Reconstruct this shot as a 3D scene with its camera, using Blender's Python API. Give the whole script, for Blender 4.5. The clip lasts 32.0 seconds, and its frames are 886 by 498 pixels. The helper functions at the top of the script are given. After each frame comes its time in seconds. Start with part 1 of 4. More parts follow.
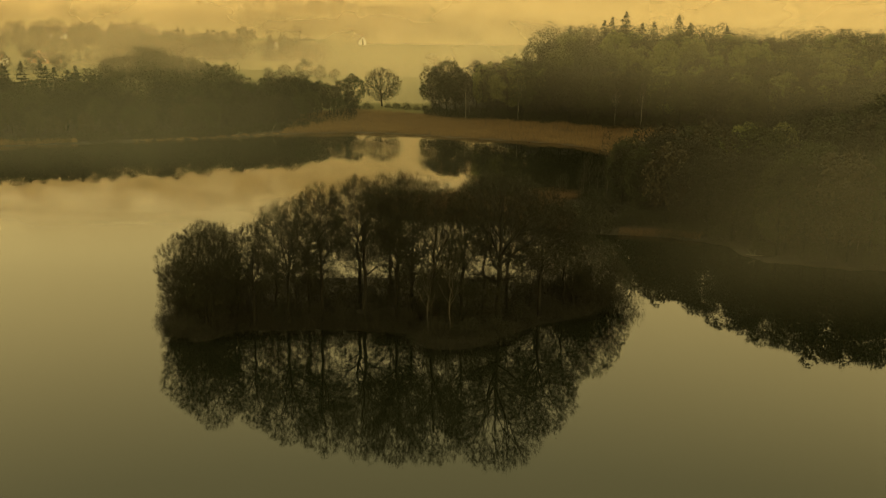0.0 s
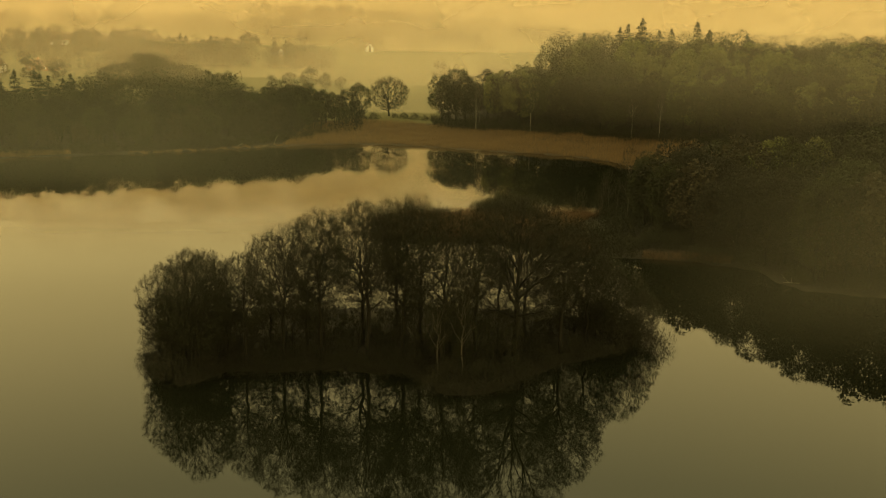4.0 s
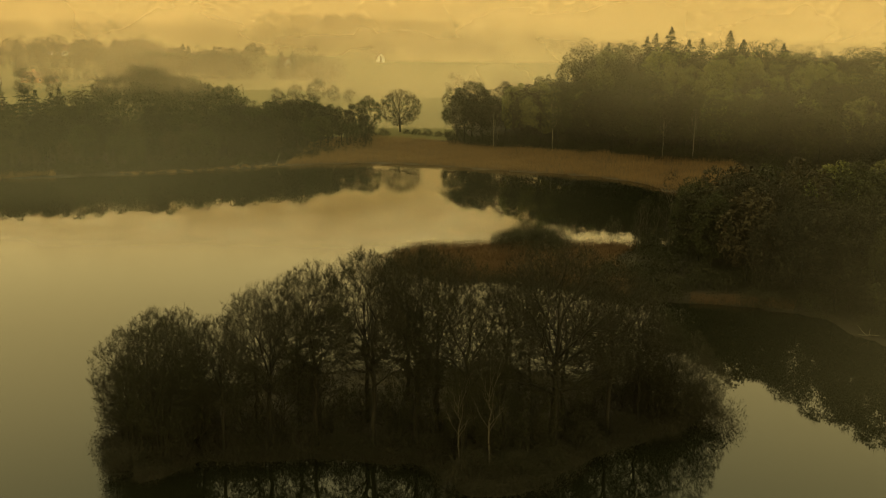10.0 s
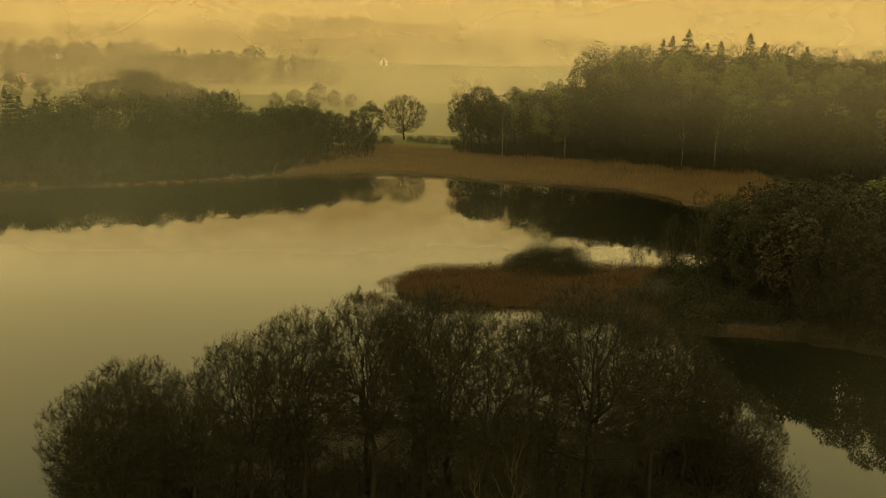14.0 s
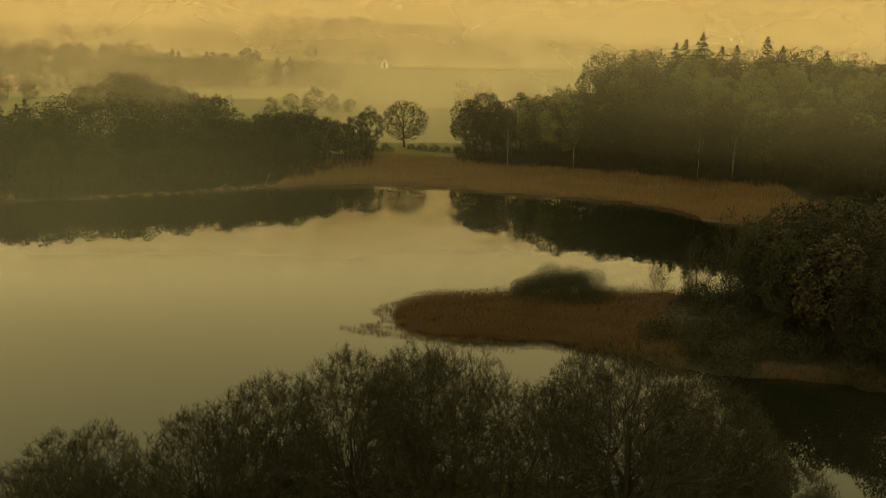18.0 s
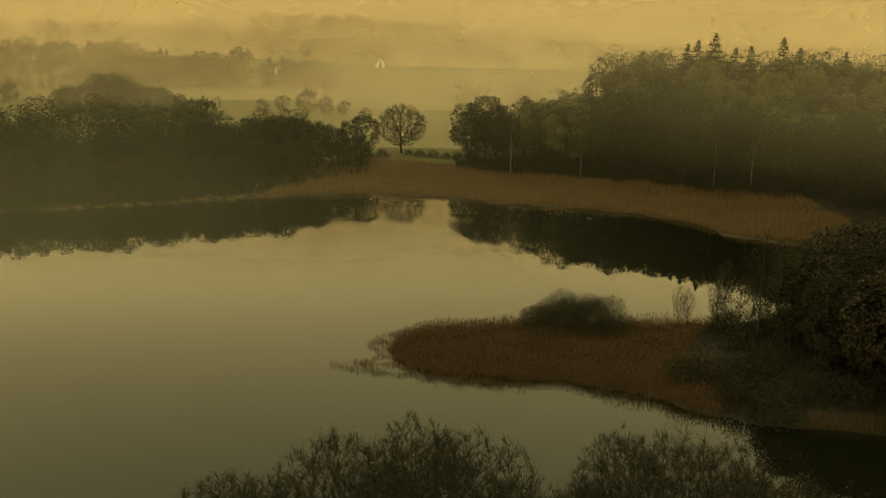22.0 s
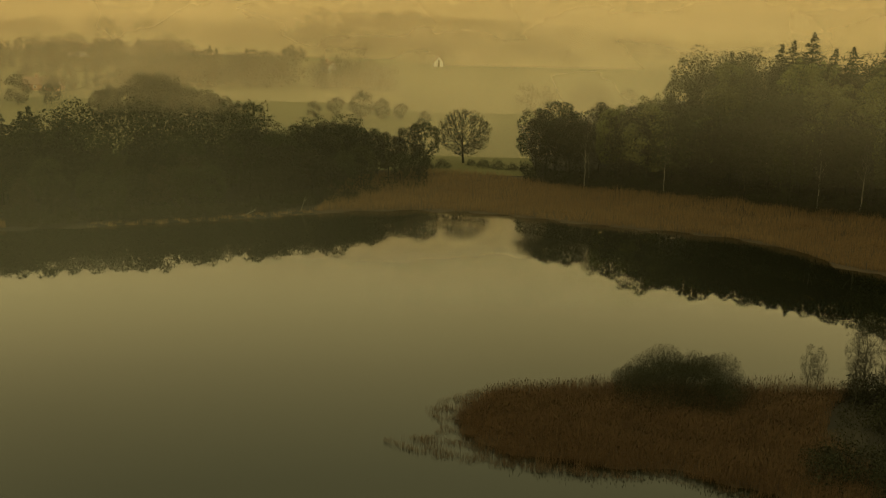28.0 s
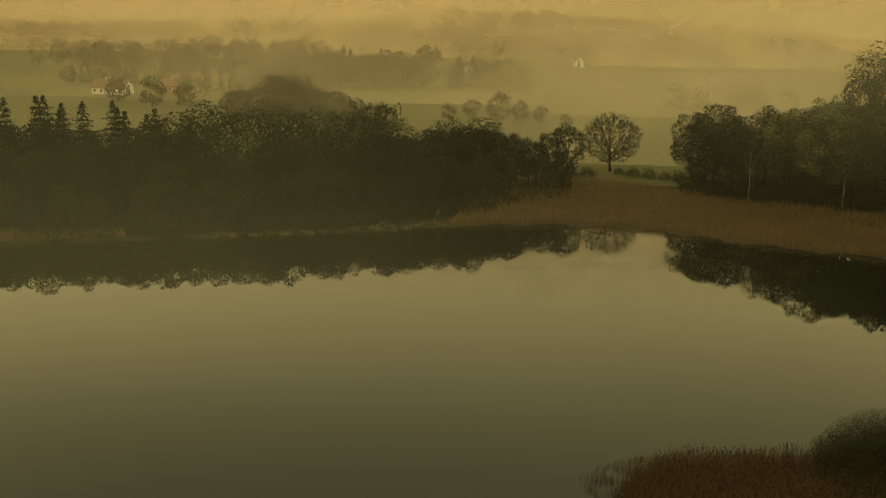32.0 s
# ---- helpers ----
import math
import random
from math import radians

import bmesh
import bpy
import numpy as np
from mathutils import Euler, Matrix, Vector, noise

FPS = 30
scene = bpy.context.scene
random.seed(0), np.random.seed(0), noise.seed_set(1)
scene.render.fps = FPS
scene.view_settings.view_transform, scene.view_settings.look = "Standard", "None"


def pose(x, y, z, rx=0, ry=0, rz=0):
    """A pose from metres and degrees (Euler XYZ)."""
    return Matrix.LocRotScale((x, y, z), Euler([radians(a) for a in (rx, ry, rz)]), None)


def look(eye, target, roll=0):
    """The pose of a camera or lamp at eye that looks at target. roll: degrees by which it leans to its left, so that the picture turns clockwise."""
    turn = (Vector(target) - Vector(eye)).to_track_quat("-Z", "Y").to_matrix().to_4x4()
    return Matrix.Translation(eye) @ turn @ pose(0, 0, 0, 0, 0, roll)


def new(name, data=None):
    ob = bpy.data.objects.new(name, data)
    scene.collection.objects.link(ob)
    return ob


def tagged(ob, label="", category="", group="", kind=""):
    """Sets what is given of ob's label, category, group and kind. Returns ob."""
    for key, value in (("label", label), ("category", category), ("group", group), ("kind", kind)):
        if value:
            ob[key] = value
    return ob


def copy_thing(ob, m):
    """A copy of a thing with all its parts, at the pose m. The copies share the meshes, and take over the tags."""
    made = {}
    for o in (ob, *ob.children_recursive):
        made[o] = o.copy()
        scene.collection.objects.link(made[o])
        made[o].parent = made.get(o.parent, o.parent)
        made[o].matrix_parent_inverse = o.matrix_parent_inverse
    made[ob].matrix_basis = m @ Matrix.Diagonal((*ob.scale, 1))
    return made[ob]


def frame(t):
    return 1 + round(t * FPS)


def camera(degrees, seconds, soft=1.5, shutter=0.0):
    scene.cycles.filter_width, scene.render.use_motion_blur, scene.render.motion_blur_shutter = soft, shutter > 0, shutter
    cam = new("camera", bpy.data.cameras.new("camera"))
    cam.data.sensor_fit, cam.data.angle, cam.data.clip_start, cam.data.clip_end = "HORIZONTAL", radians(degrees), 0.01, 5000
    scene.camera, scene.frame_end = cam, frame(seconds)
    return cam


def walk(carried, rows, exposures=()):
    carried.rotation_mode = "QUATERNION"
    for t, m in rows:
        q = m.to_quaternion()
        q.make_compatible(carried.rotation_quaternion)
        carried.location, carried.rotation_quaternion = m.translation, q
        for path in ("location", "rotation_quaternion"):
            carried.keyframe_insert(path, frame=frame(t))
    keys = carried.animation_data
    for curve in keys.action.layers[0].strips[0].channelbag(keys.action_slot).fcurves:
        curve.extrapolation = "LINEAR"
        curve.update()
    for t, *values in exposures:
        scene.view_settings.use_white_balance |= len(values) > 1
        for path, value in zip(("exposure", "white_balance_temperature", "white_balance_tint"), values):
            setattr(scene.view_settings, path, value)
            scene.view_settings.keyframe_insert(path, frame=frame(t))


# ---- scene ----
cam = camera(47.7, 32.0, soft=1.1)
PATH = [
    (0, (1.274, -6.04, 43.585), (1.389, -4.108, 43.08), 1.0),
    (1, (1.272, -3.003, 43.558), (1.384, -1.071, 43.056), 1.1),
    (2, (1.424, 0.105, 43.599), (1.534, 2.038, 43.1), 1.1),
    (3, (1.487, 3.419, 43.595), (1.592, 5.354, 43.1), 1.2),
    (3.5, (1.461, 5.198, 43.545), (1.564, 7.133, 43.05), 1.1),
    (5.5, (1.557, 12.519, 43.367), (1.65, 14.456, 42.878), 1.0),
    (6, (1.592, 14.381, 43.378), (1.683, 16.318, 42.89), 0.9),
    (7, (1.627, 18.011, 43.314), (1.714, 19.95, 42.828), 1.0),
    (8, (1.632, 21.822, 43.193), (1.715, 23.761, 42.711), 0.9),
    (9, (1.533, 25.621, 43.101), (1.614, 27.561, 42.621), 1.0),
    (10, (1.517, 29.473, 43.014), (1.594, 31.413, 42.536), 0.9),
    (11, (1.44, 33.342, 42.914), (1.515, 35.284, 42.438), 0.9),
    (12, (1.369, 37.263, 42.872), (1.442, 39.204, 42.397), 0.9),
    (13, (1.302, 41.081, 42.793), (1.374, 43.023, 42.319), 0.9),
    (14, (1.25, 44.944, 42.68), (1.321, 46.886, 42.206), 0.9),
    (14.5, (1.254, 46.805, 42.635), (1.325, 48.747, 42.161), 0.9),
    (16.5, (1.421, 53.458, 42.881), (1.49, 55.4, 42.409), 0.8),
    (17, (1.446, 55.194, 42.878), (1.515, 57.136, 42.406), 0.9),
    (18, (1.561, 59.007, 42.929), (1.629, 60.949, 42.456), 1.0),
    (19, (1.421, 62.712, 42.968), (1.492, 64.653, 42.493), 1.0),
    (20, (1.037, 66.425, 42.961), (1.112, 68.366, 42.486), 1.1),
    (21, (0.992, 70.313, 43.003), (1.069, 72.254, 42.527), 1.1),
    (22, (1.109, 74.104, 42.995), (1.186, 76.045, 42.518), 1.2),
    (23, (0.931, 78.345, 42.928), (1.009, 80.285, 42.45), 1.2),
    (24, (0.793, 82.539, 42.819), (0.872, 84.479, 42.34), 1.3),
    (24.5, (0.721, 84.438, 42.827), (0.801, 86.378, 42.347), 1.3),
    (26.5, (0.262, 91.509, 43.076), (0.311, 93.449, 42.592), 1.3),
    (27, (-0.174, 93.404, 43.066), (-0.155, 95.344, 42.58), 1.2),
    (28, (-0.856, 97.583, 42.891), (-0.885, 99.523, 42.405), 1.2),
    (29, (-1.556, 102.239, 42.433), (-1.647, 104.177, 41.947), 1.2),
    (29.5, (-2.031, 104.728, 42.178), (-2.163, 106.663, 41.692), 1.0),
    (30, (-2.522, 107.06, 41.914), (-2.699, 108.992, 41.427), 0.9),
    (30.5, (-2.915, 109.203, 41.658), (-3.128, 111.131, 41.172), 0.8),
    (31, (-3.324, 111.311, 41.468), (-3.568, 113.235, 40.982), 0.7),
    (31.5, (-3.71, 113.477, 41.354), (-3.98, 115.398, 40.868), 0.6),
    (32, (-4.026, 115.72, 41.312), (-4.313, 117.638, 40.825), 0.5),
]
walk(cam, [(t, look(eye, target, roll)) for t, eye, target, roll in PATH],
     exposures=[(0, 0.22, 6540, 10), (10, 0.22, 6500, 10), (13, 0.18, 6450, 10), (19, -0.02, 6240, 9), (26, -0.27, 6060, 8), (32, -0.38, 5970, 8)])

# ---- world and sun ----
world = bpy.data.worlds.new("misty_sky")
scene.world = world
world.use_nodes = True
wn, wl = world.node_tree.nodes, world.node_tree.links
wn.clear()
w_out = wn.new("ShaderNodeOutputWorld")
w_bg = wn.new("ShaderNodeBackground")
w_sky = wn.new("ShaderNodeTexSky")
w_sky.sky_type = "NISHITA"
w_sky.sun_disc = False
w_sky.sun_elevation = radians(59)
w_sky.sun_rotation = radians(-34)
w_geo = wn.new("ShaderNodeTexCoord")
w_sep = wn.new("ShaderNodeSeparateXYZ")
w_ramp = wn.new("ShaderNodeValToRGB")
w_scale = wn.new("ShaderNodeVectorMath")
w_scale.operation = "SCALE"
w_scale.inputs["Scale"].default_value = 0.06
w_mix = wn.new("ShaderNodeMix")
w_mix.data_type = "RGBA"
w_mix.inputs[0].default_value = 0.95
ramp = w_ramp.color_ramp
ramp.elements[0].position, ramp.elements[0].color = 0.0, (0.84, 0.535, 0.165, 1)
ramp.elements[1].position, ramp.elements[1].color = 1.0, (0.72, 0.63, 0.28, 1)
mid = ramp.elements.new(0.18)
mid.color = (1.30, 0.93, 0.295, 1)
mid = ramp.elements.new(0.45)
mid.color = (0.70, 0.595, 0.232, 1)
wl.new(w_geo.outputs["Generated"], w_sep.inputs[0])
wl.new(w_sep.outputs["Z"], w_ramp.inputs["Fac"])
wl.new(w_sky.outputs["Color"], w_scale.inputs[0])
wl.new(w_scale.outputs["Vector"], w_mix.inputs[6])
wl.new(w_ramp.outputs["Color"], w_mix.inputs[7])
wl.new(w_mix.outputs[2], w_bg.inputs["Color"])
w_bg.inputs["Strength"].default_value = 1.44
wl.new(w_bg.outputs[0], w_out.inputs[0])

sun_data = bpy.data.lights.new("sun", "SUN")
sun_data.energy, sun_data.angle, sun_data.color = 0.5, radians(20), (1.0, 0.78, 0.42)
sun = new("sun", sun_data)
sun.matrix_world = look((-40, 60, 150), (0, 0, 30))


# ---- materials ----
def material(name, rough=0.9):
    m = bpy.data.materials.new(name)
    m.use_nodes = True
    nt = m.node_tree
    nt.nodes["Principled BSDF"].inputs["Roughness"].default_value = rough
    nt.nodes["Principled BSDF"].inputs["Specular IOR Level"].default_value = 0.25
    return m, nt, nt.nodes["Principled BSDF"]


def noise_node(nt, scale, detail=4, stretch=None):
    tc = nt.nodes.new("ShaderNodeTexCoord")
    n = nt.nodes.new("ShaderNodeTexNoise")
    n.inputs["Scale"].default_value, n.inputs["Detail"].default_value = scale, detail
    if stretch:
        mp = nt.nodes.new("ShaderNodeMapping")
        mp.inputs["Scale"].default_value = stretch
        nt.links.new(tc.outputs["Object"], mp.inputs[0])
        nt.links.new(mp.outputs[0], n.inputs["Vector"])
    else:
        nt.links.new(tc.outputs["Object"], n.inputs["Vector"])
    return n


def mixed(nt, fac, a, b):
    mx = nt.nodes.new("ShaderNodeMix")
    mx.data_type = "RGBA"
    if isinstance(fac, float):
        mx.inputs[0].default_value = fac
    else:
        nt.links.new(fac, mx.inputs[0])
    for k, v in ((6, a), (7, b)):
        if isinstance(v, tuple):
            mx.inputs[k].default_value = (*v, 1)
        else:
            nt.links.new(v, mx.inputs[k])
    return mx.outputs[2]


def sharpen(nt, out, lo, hi):
    r = nt.nodes.new("ShaderNodeMapRange")
    r.inputs["From Min"].default_value, r.inputs["From Max"].default_value = lo, hi
    nt.links.new(out, r.inputs[0])
    return r.outputs[0]


def varied(name, a, b, c=None, scale=1.0, rough=0.9, island=False, stretch=None, fine=0.0):
    """Two colours by noise, and a third by a random number for each object or for each loose piece."""
    m, nt, p = material(name, rough)
    n = noise_node(nt, scale, 5, stretch)
    col = mixed(nt, sharpen(nt, n.outputs["Fac"], 0.35, 0.65), a, b)
    if c:
        if island:
            rnd = nt.nodes.new("ShaderNodeNewGeometry").outputs["Random Per Island"]
        else:
            rnd = nt.nodes.new("ShaderNodeObjectInfo").outputs["Random"]
        col = mixed(nt, rnd, col, c)
    nt.links.new(col, p.inputs["Base Color"])
    if fine:
        f = noise_node(nt, fine, 6)
        b_ = nt.nodes.new("ShaderNodeBump")
        b_.inputs["Strength"].default_value = 0.5
        b_.inputs["Distance"].default_value = 0.05
        nt.links.new(f.outputs["Fac"], b_.inputs["Height"])
        nt.links.new(b_.outputs[0], p.inputs["Normal"])
    return m


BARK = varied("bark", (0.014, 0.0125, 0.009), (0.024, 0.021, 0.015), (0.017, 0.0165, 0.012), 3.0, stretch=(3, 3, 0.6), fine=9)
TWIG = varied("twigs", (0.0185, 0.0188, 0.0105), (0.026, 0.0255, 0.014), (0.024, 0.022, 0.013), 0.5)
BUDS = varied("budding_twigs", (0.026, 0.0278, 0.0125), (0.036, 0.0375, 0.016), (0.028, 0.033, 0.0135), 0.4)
SPRING = varied("spring_leaves", (0.085, 0.100, 0.026), (0.125, 0.13, 0.036), (0.075, 0.072, 0.026), 0.35, rough=0.7)
RUSSET = varied("russet_twigs", (0.033, 0.027, 0.015), (0.042, 0.034, 0.018), (0.031, 0.029, 0.016), 0.5)
NEEDLE = varied("needles", (0.018, 0.025, 0.012), (0.027, 0.034, 0.016), (0.024, 0.027, 0.014), 0.8, rough=0.75)
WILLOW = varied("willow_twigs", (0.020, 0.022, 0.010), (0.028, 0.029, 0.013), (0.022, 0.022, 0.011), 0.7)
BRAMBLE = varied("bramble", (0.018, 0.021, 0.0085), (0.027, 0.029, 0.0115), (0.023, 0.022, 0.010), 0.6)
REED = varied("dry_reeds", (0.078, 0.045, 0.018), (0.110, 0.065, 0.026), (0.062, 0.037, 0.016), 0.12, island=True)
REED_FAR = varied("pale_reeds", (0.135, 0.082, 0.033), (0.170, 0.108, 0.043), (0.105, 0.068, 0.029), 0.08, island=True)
PLUME = varied("reed_plumes", (0.10, 0.07, 0.04), (0.14, 0.10, 0.06), None, 0.5)
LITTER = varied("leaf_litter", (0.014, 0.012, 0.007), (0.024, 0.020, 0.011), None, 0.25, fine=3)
MUD = varied("reed_mud", (0.032, 0.022, 0.012), (0.050, 0.034, 0.017), None, 0.3, fine=3)
GRASS = varied("meadow_grass", (0.078, 0.074, 0.024), (0.104, 0.096, 0.032), None, 0.03, fine=2)
WHITEWASH = varied("whitewash", (0.76, 0.74, 0.68), (0.82, 0.80, 0.76), None, 0.6)
BRICKRED = varied("brick_wall", (0.30, 0.16, 0.10), (0.36, 0.20, 0.12), None, 1.0)
ROOF = varied("roof_tiles", (0.12, 0.07, 0.05), (0.17, 0.10, 0.07), None, 1.2)
DARKGLASS, _nt, _p = material("dark_glass", 0.1)
_p.inputs["Base Color"].default_value = (0.02, 0.02, 0.02, 1)


def birch_bark():
    m, nt, p = material("birch_bark", 0.7)
    n = noise_node(nt, 2.2, 4, (1, 1, 2.5))
    col = mixed(nt, sharpen(nt, n.outputs["Fac"], 0.55, 0.62), (0.075, 0.068, 0.05), (0.026, 0.023, 0.018))
    nt.links.new(col, p.inputs["Base Color"])
    return m


BIRCH = birch_bark()
PALE = varied("pale_bark", (0.15, 0.135, 0.105), (0.21, 0.19, 0.145), (0.12, 0.11, 0.09), 2.0, stretch=(2, 2, 0.6))


def lake_water():
    m, nt, p = material("lake_water", 0.018)
    p.inputs["Base Color"].default_value = (0.006, 0.0068, 0.0035, 1)
    p.inputs["IOR"].default_value = 1.40
    p.inputs["Specular IOR Level"].default_value = 0.5
    swell = noise_node(nt, 0.45, 2, (0.35, 1.0, 1.0))
    calm = noise_node(nt, 0.02, 3)
    mul = nt.nodes.new("ShaderNodeMath")
    mul.operation = "MULTIPLY"
    nt.links.new(swell.outputs["Fac"], mul.inputs[0])
    nt.links.new(sharpen(nt, calm.outputs["Fac"], 0.3, 0.7), mul.inputs[1])
    b = nt.nodes.new("ShaderNodeBump")
    b.inputs["Strength"].default_value = 0.07
    b.inputs["Distance"].default_value = 0.05
    nt.links.new(mul.outputs[0], b.inputs["Height"])
    nt.links.new(b.outputs[0], p.inputs["Normal"])
    return m


WATER = lake_water()


def mist_material():
    """A thin veil of droplets: mostly clear, the rest scatters the light of the sky. Density by the object's colour."""
    m = bpy.data.materials.new("mist")
    m.use_nodes = True
    nt = m.node_tree
    nt.nodes.clear()
    out = nt.nodes.new("ShaderNodeOutputMaterial")
    clear = nt.nodes.new("ShaderNodeBsdfTransparent")
    drops = nt.nodes.new("ShaderNodeBsdfDiffuse")
    mx = nt.nodes.new("ShaderNodeMixShader")
    tc = nt.nodes.new("ShaderNodeTexCoord")
    uv = nt.nodes.new("ShaderNodeSeparateXYZ")
    nt.links.new(tc.outputs["UV"], uv.inputs[0])

    def math_node(op, a, b=None):
        n = nt.nodes.new("ShaderNodeMath")
        n.operation = op
        for k, v in ((0, a), (1, b)):
            if v is None:
                continue
            if isinstance(v, (int, float)):
                n.inputs[k].default_value = v
            else:
                nt.links.new(v, n.inputs[k])
        return n.outputs[0]

    def soft(v, lo, hi):
        r = nt.nodes.new("ShaderNodeMapRange")
        r.interpolation_type = "SMOOTHSTEP"
        r.inputs["From Min"].default_value, r.inputs["From Max"].default_value = lo, hi
        nt.links.new(v, r.inputs[0])
        return r.outputs[0]

    wisps = noise_node(nt, 0.018, 5, (0.7, 0.7, 1.6))
    wisps.inputs["Distortion"].default_value = 0.6
    w = math_node("ADD", 0.60, math_node("MULTIPLY", 0.48, soft(wisps.outputs["Fac"], 0.32, 0.68)))
    info = nt.nodes.new("ShaderNodeObjectInfo")
    dens = nt.nodes.new("ShaderNodeSeparateColor")
    nt.links.new(info.outputs["Color"], dens.inputs[0])
    rise = nt.nodes.new("ShaderNodeMapRange")
    rise.interpolation_type = "SMOOTHSTEP"
    nt.links.new(uv.outputs["Y"], rise.inputs[0])
    nt.links.new(dens.outputs[1], rise.inputs["From Max"])
    foot = rise.outputs[0]
    nt.links.new(mixed(nt, dens.outputs[2], (0.64, 0.68, 0.58), (0.95, 0.75, 0.505)), drops.inputs["Color"])
    ends = math_node("MULTIPLY", soft(uv.outputs["X"], 0.0, 0.25), math_node("SUBTRACT", 1.0, soft(uv.outputs["X"], 0.75, 1.0)))
    top = math_node("MULTIPLY", math_node("SUBTRACT", 1.0, soft(uv.outputs["Y"], 0.35, 1.0)), foot)
    fac = math_node("MULTIPLY", math_node("MULTIPLY", w, ends), math_node("MULTIPLY", top, dens.outputs[0]))
    clamp = math_node("MINIMUM", fac, 0.995)
    nt.links.new(clamp, mx.inputs[0])
    nt.links.new(clear.outputs[0], mx.inputs[1])
    nt.links.new(drops.outputs[0], mx.inputs[2])
    nt.links.new(mx.outputs[0], out.inputs[0])
    return m


MIST = mist_material()


# ---- mesh helpers ----
def mesh_from(name, verts, faces, *mats):
    me = bpy.data.meshes.new(name)
    me.from_pydata(verts, [], faces)
    for m in mats:
        me.materials.append(m)
    return me


def smooth(me):
    me.polygons.foreach_set("use_smooth", [True] * len(me.polygons))
    return me


def part(name, me, parent, label=""):
    ob = new(name, me)
    ob.parent = parent
    return tagged(ob, label=label)


def step(a, b, v):
    s = np.clip((np.asarray(v, float) - a) / (b - a), 0, 1)
    return s * s * (3 - 2 * s)


# ---- plan of the lake ----
LAKE = [(-170, 225), (-135, 252), (-112, 264), (-94, 272), (-80, 275), (-66, 280), (-50, 286), (-36, 292), (-24, 298), (-10, 301),
        (2, 300.5), (12, 297), (26, 291), (42, 286), (53, 281), (60, 273), (64, 262), (72, 255), (84, 246), (88, 234), (78, 219),
        (62, 211), (48, 207.5), (36, 206), (18, 205.5), (7, 203.5), (3, 200.5), (0.5, 196), (1.5, 190.8), (5, 187), (10, 186.2),
        (20, 185), (26, 182), (30, 179), (34, 174), (38, 171), (45, 170.5), (52, 169), (58, 166), (62.5, 160), (65, 152.5), (72, 149),
        (85, 147), (112, 142), (150, 120), (170, 60), (150, -60), (60, -110), (-80, -110), (-170, -40), (-190, 80), (-188, 170)]
ISLAND = [(-26, 117.5), (-22, 114), (-18, 117.5), (-11, 118.5), (-2, 118.5), (4, 117), (6.5, 111.5), (10.5, 111), (15, 113),
          (19, 118.5), (24, 121.5), (30, 125), (32.5, 130), (27, 138), (18, 142), (4, 144), (-10, 142), (-21, 137), (-26.5, 129), (-28, 122)]


def shore_distance(px, py, poly):
    """Signed distance to a polygon: negative inside."""
    px, py = np.asarray(px, float), np.asarray(py, float)
    best, inside = np.full(px.shape, 1e9), np.zeros(px.shape, bool)
    n = len(poly)
    for k in range(n):
        (ax, ay), (bx, by) = poly[k], poly[(k + 1) % n]
        ex, ey = bx - ax, by - ay
        u = np.clip(((px - ax) * ex + (py - ay) * ey) / (ex * ex + ey * ey), 0, 1)
        best = np.minimum(best, np.hypot(px - ax - u * ex, py - ay - u * ey))
        if ay != by:
            inside ^= ((ay > py) != (by > py)) & (px < (bx - ax) * (py - ay) / (by - ay) + ax)
    return np.where(inside, -best, best)


def land_height(x, y):
    x, y = np.asarray(x, float), np.asarray(y, float)
    wob = 0.7 * np.sin(x * 0.61 + 1.3 * np.sin(y * 0.37)) + 0.6 * np.sin(y * 0.53 + x * 0.21)
    shore = shore_distance(x, y, LAKE) + wob
    isle = shore_distance(x, y, ISLAND) + wob * 0.6
    d = np.maximum(shore, -isle)
    z = np.where(d < 0, np.maximum(d * 0.25, -2.5), 0.08 + 0.5 * (1 - np.exp(-np.maximum(d, 0) / 6)))
    out = np.maximum(shore, 0)
    z = z + 13 * step(3, 72, out) * step(14, 60, x) * step(455, 372, y)
    z = z + 2.5 * step(5, 60, out) * step(-10, -40, x)
    z = z + step(308, 345, y) * 2.6 + step(350, 480, y) * 2.5 + step(450, 640, y) * 5.5
    z = z + 7 * np.exp(-((x + 20) / 130) ** 2 - ((y - 800) / 80) ** 2) + 4 * np.exp(-((x + 105) / 40) ** 2 - ((y - 780) / 70) ** 2)
    z = z + 3 * np.exp(-((x + 230) / 60) ** 2 - ((y - 720) / 60) ** 2)
    z = z + np.where(out > 0, 0.25 * np.sin(x * 0.043) * np.sin(y * 0.051) * np.minimum(out / 20, 1), 0)
    return z


def ground_at(x, y):
    return float(land_height(np.array([x]), np.array([y]))[0])


def axis(lo, hi, fine, ends):
    a = list(np.arange(lo, hi, fine))
    s, v = fine, lo
    while v > ends[0]:
        s *= 1.25
        v -= s
        a.insert(0, v)
    s, v = fine, hi
    while v < ends[1]:
        a.append(v)
        s *= 1.25
        v += s
    return np.array(a + [v])


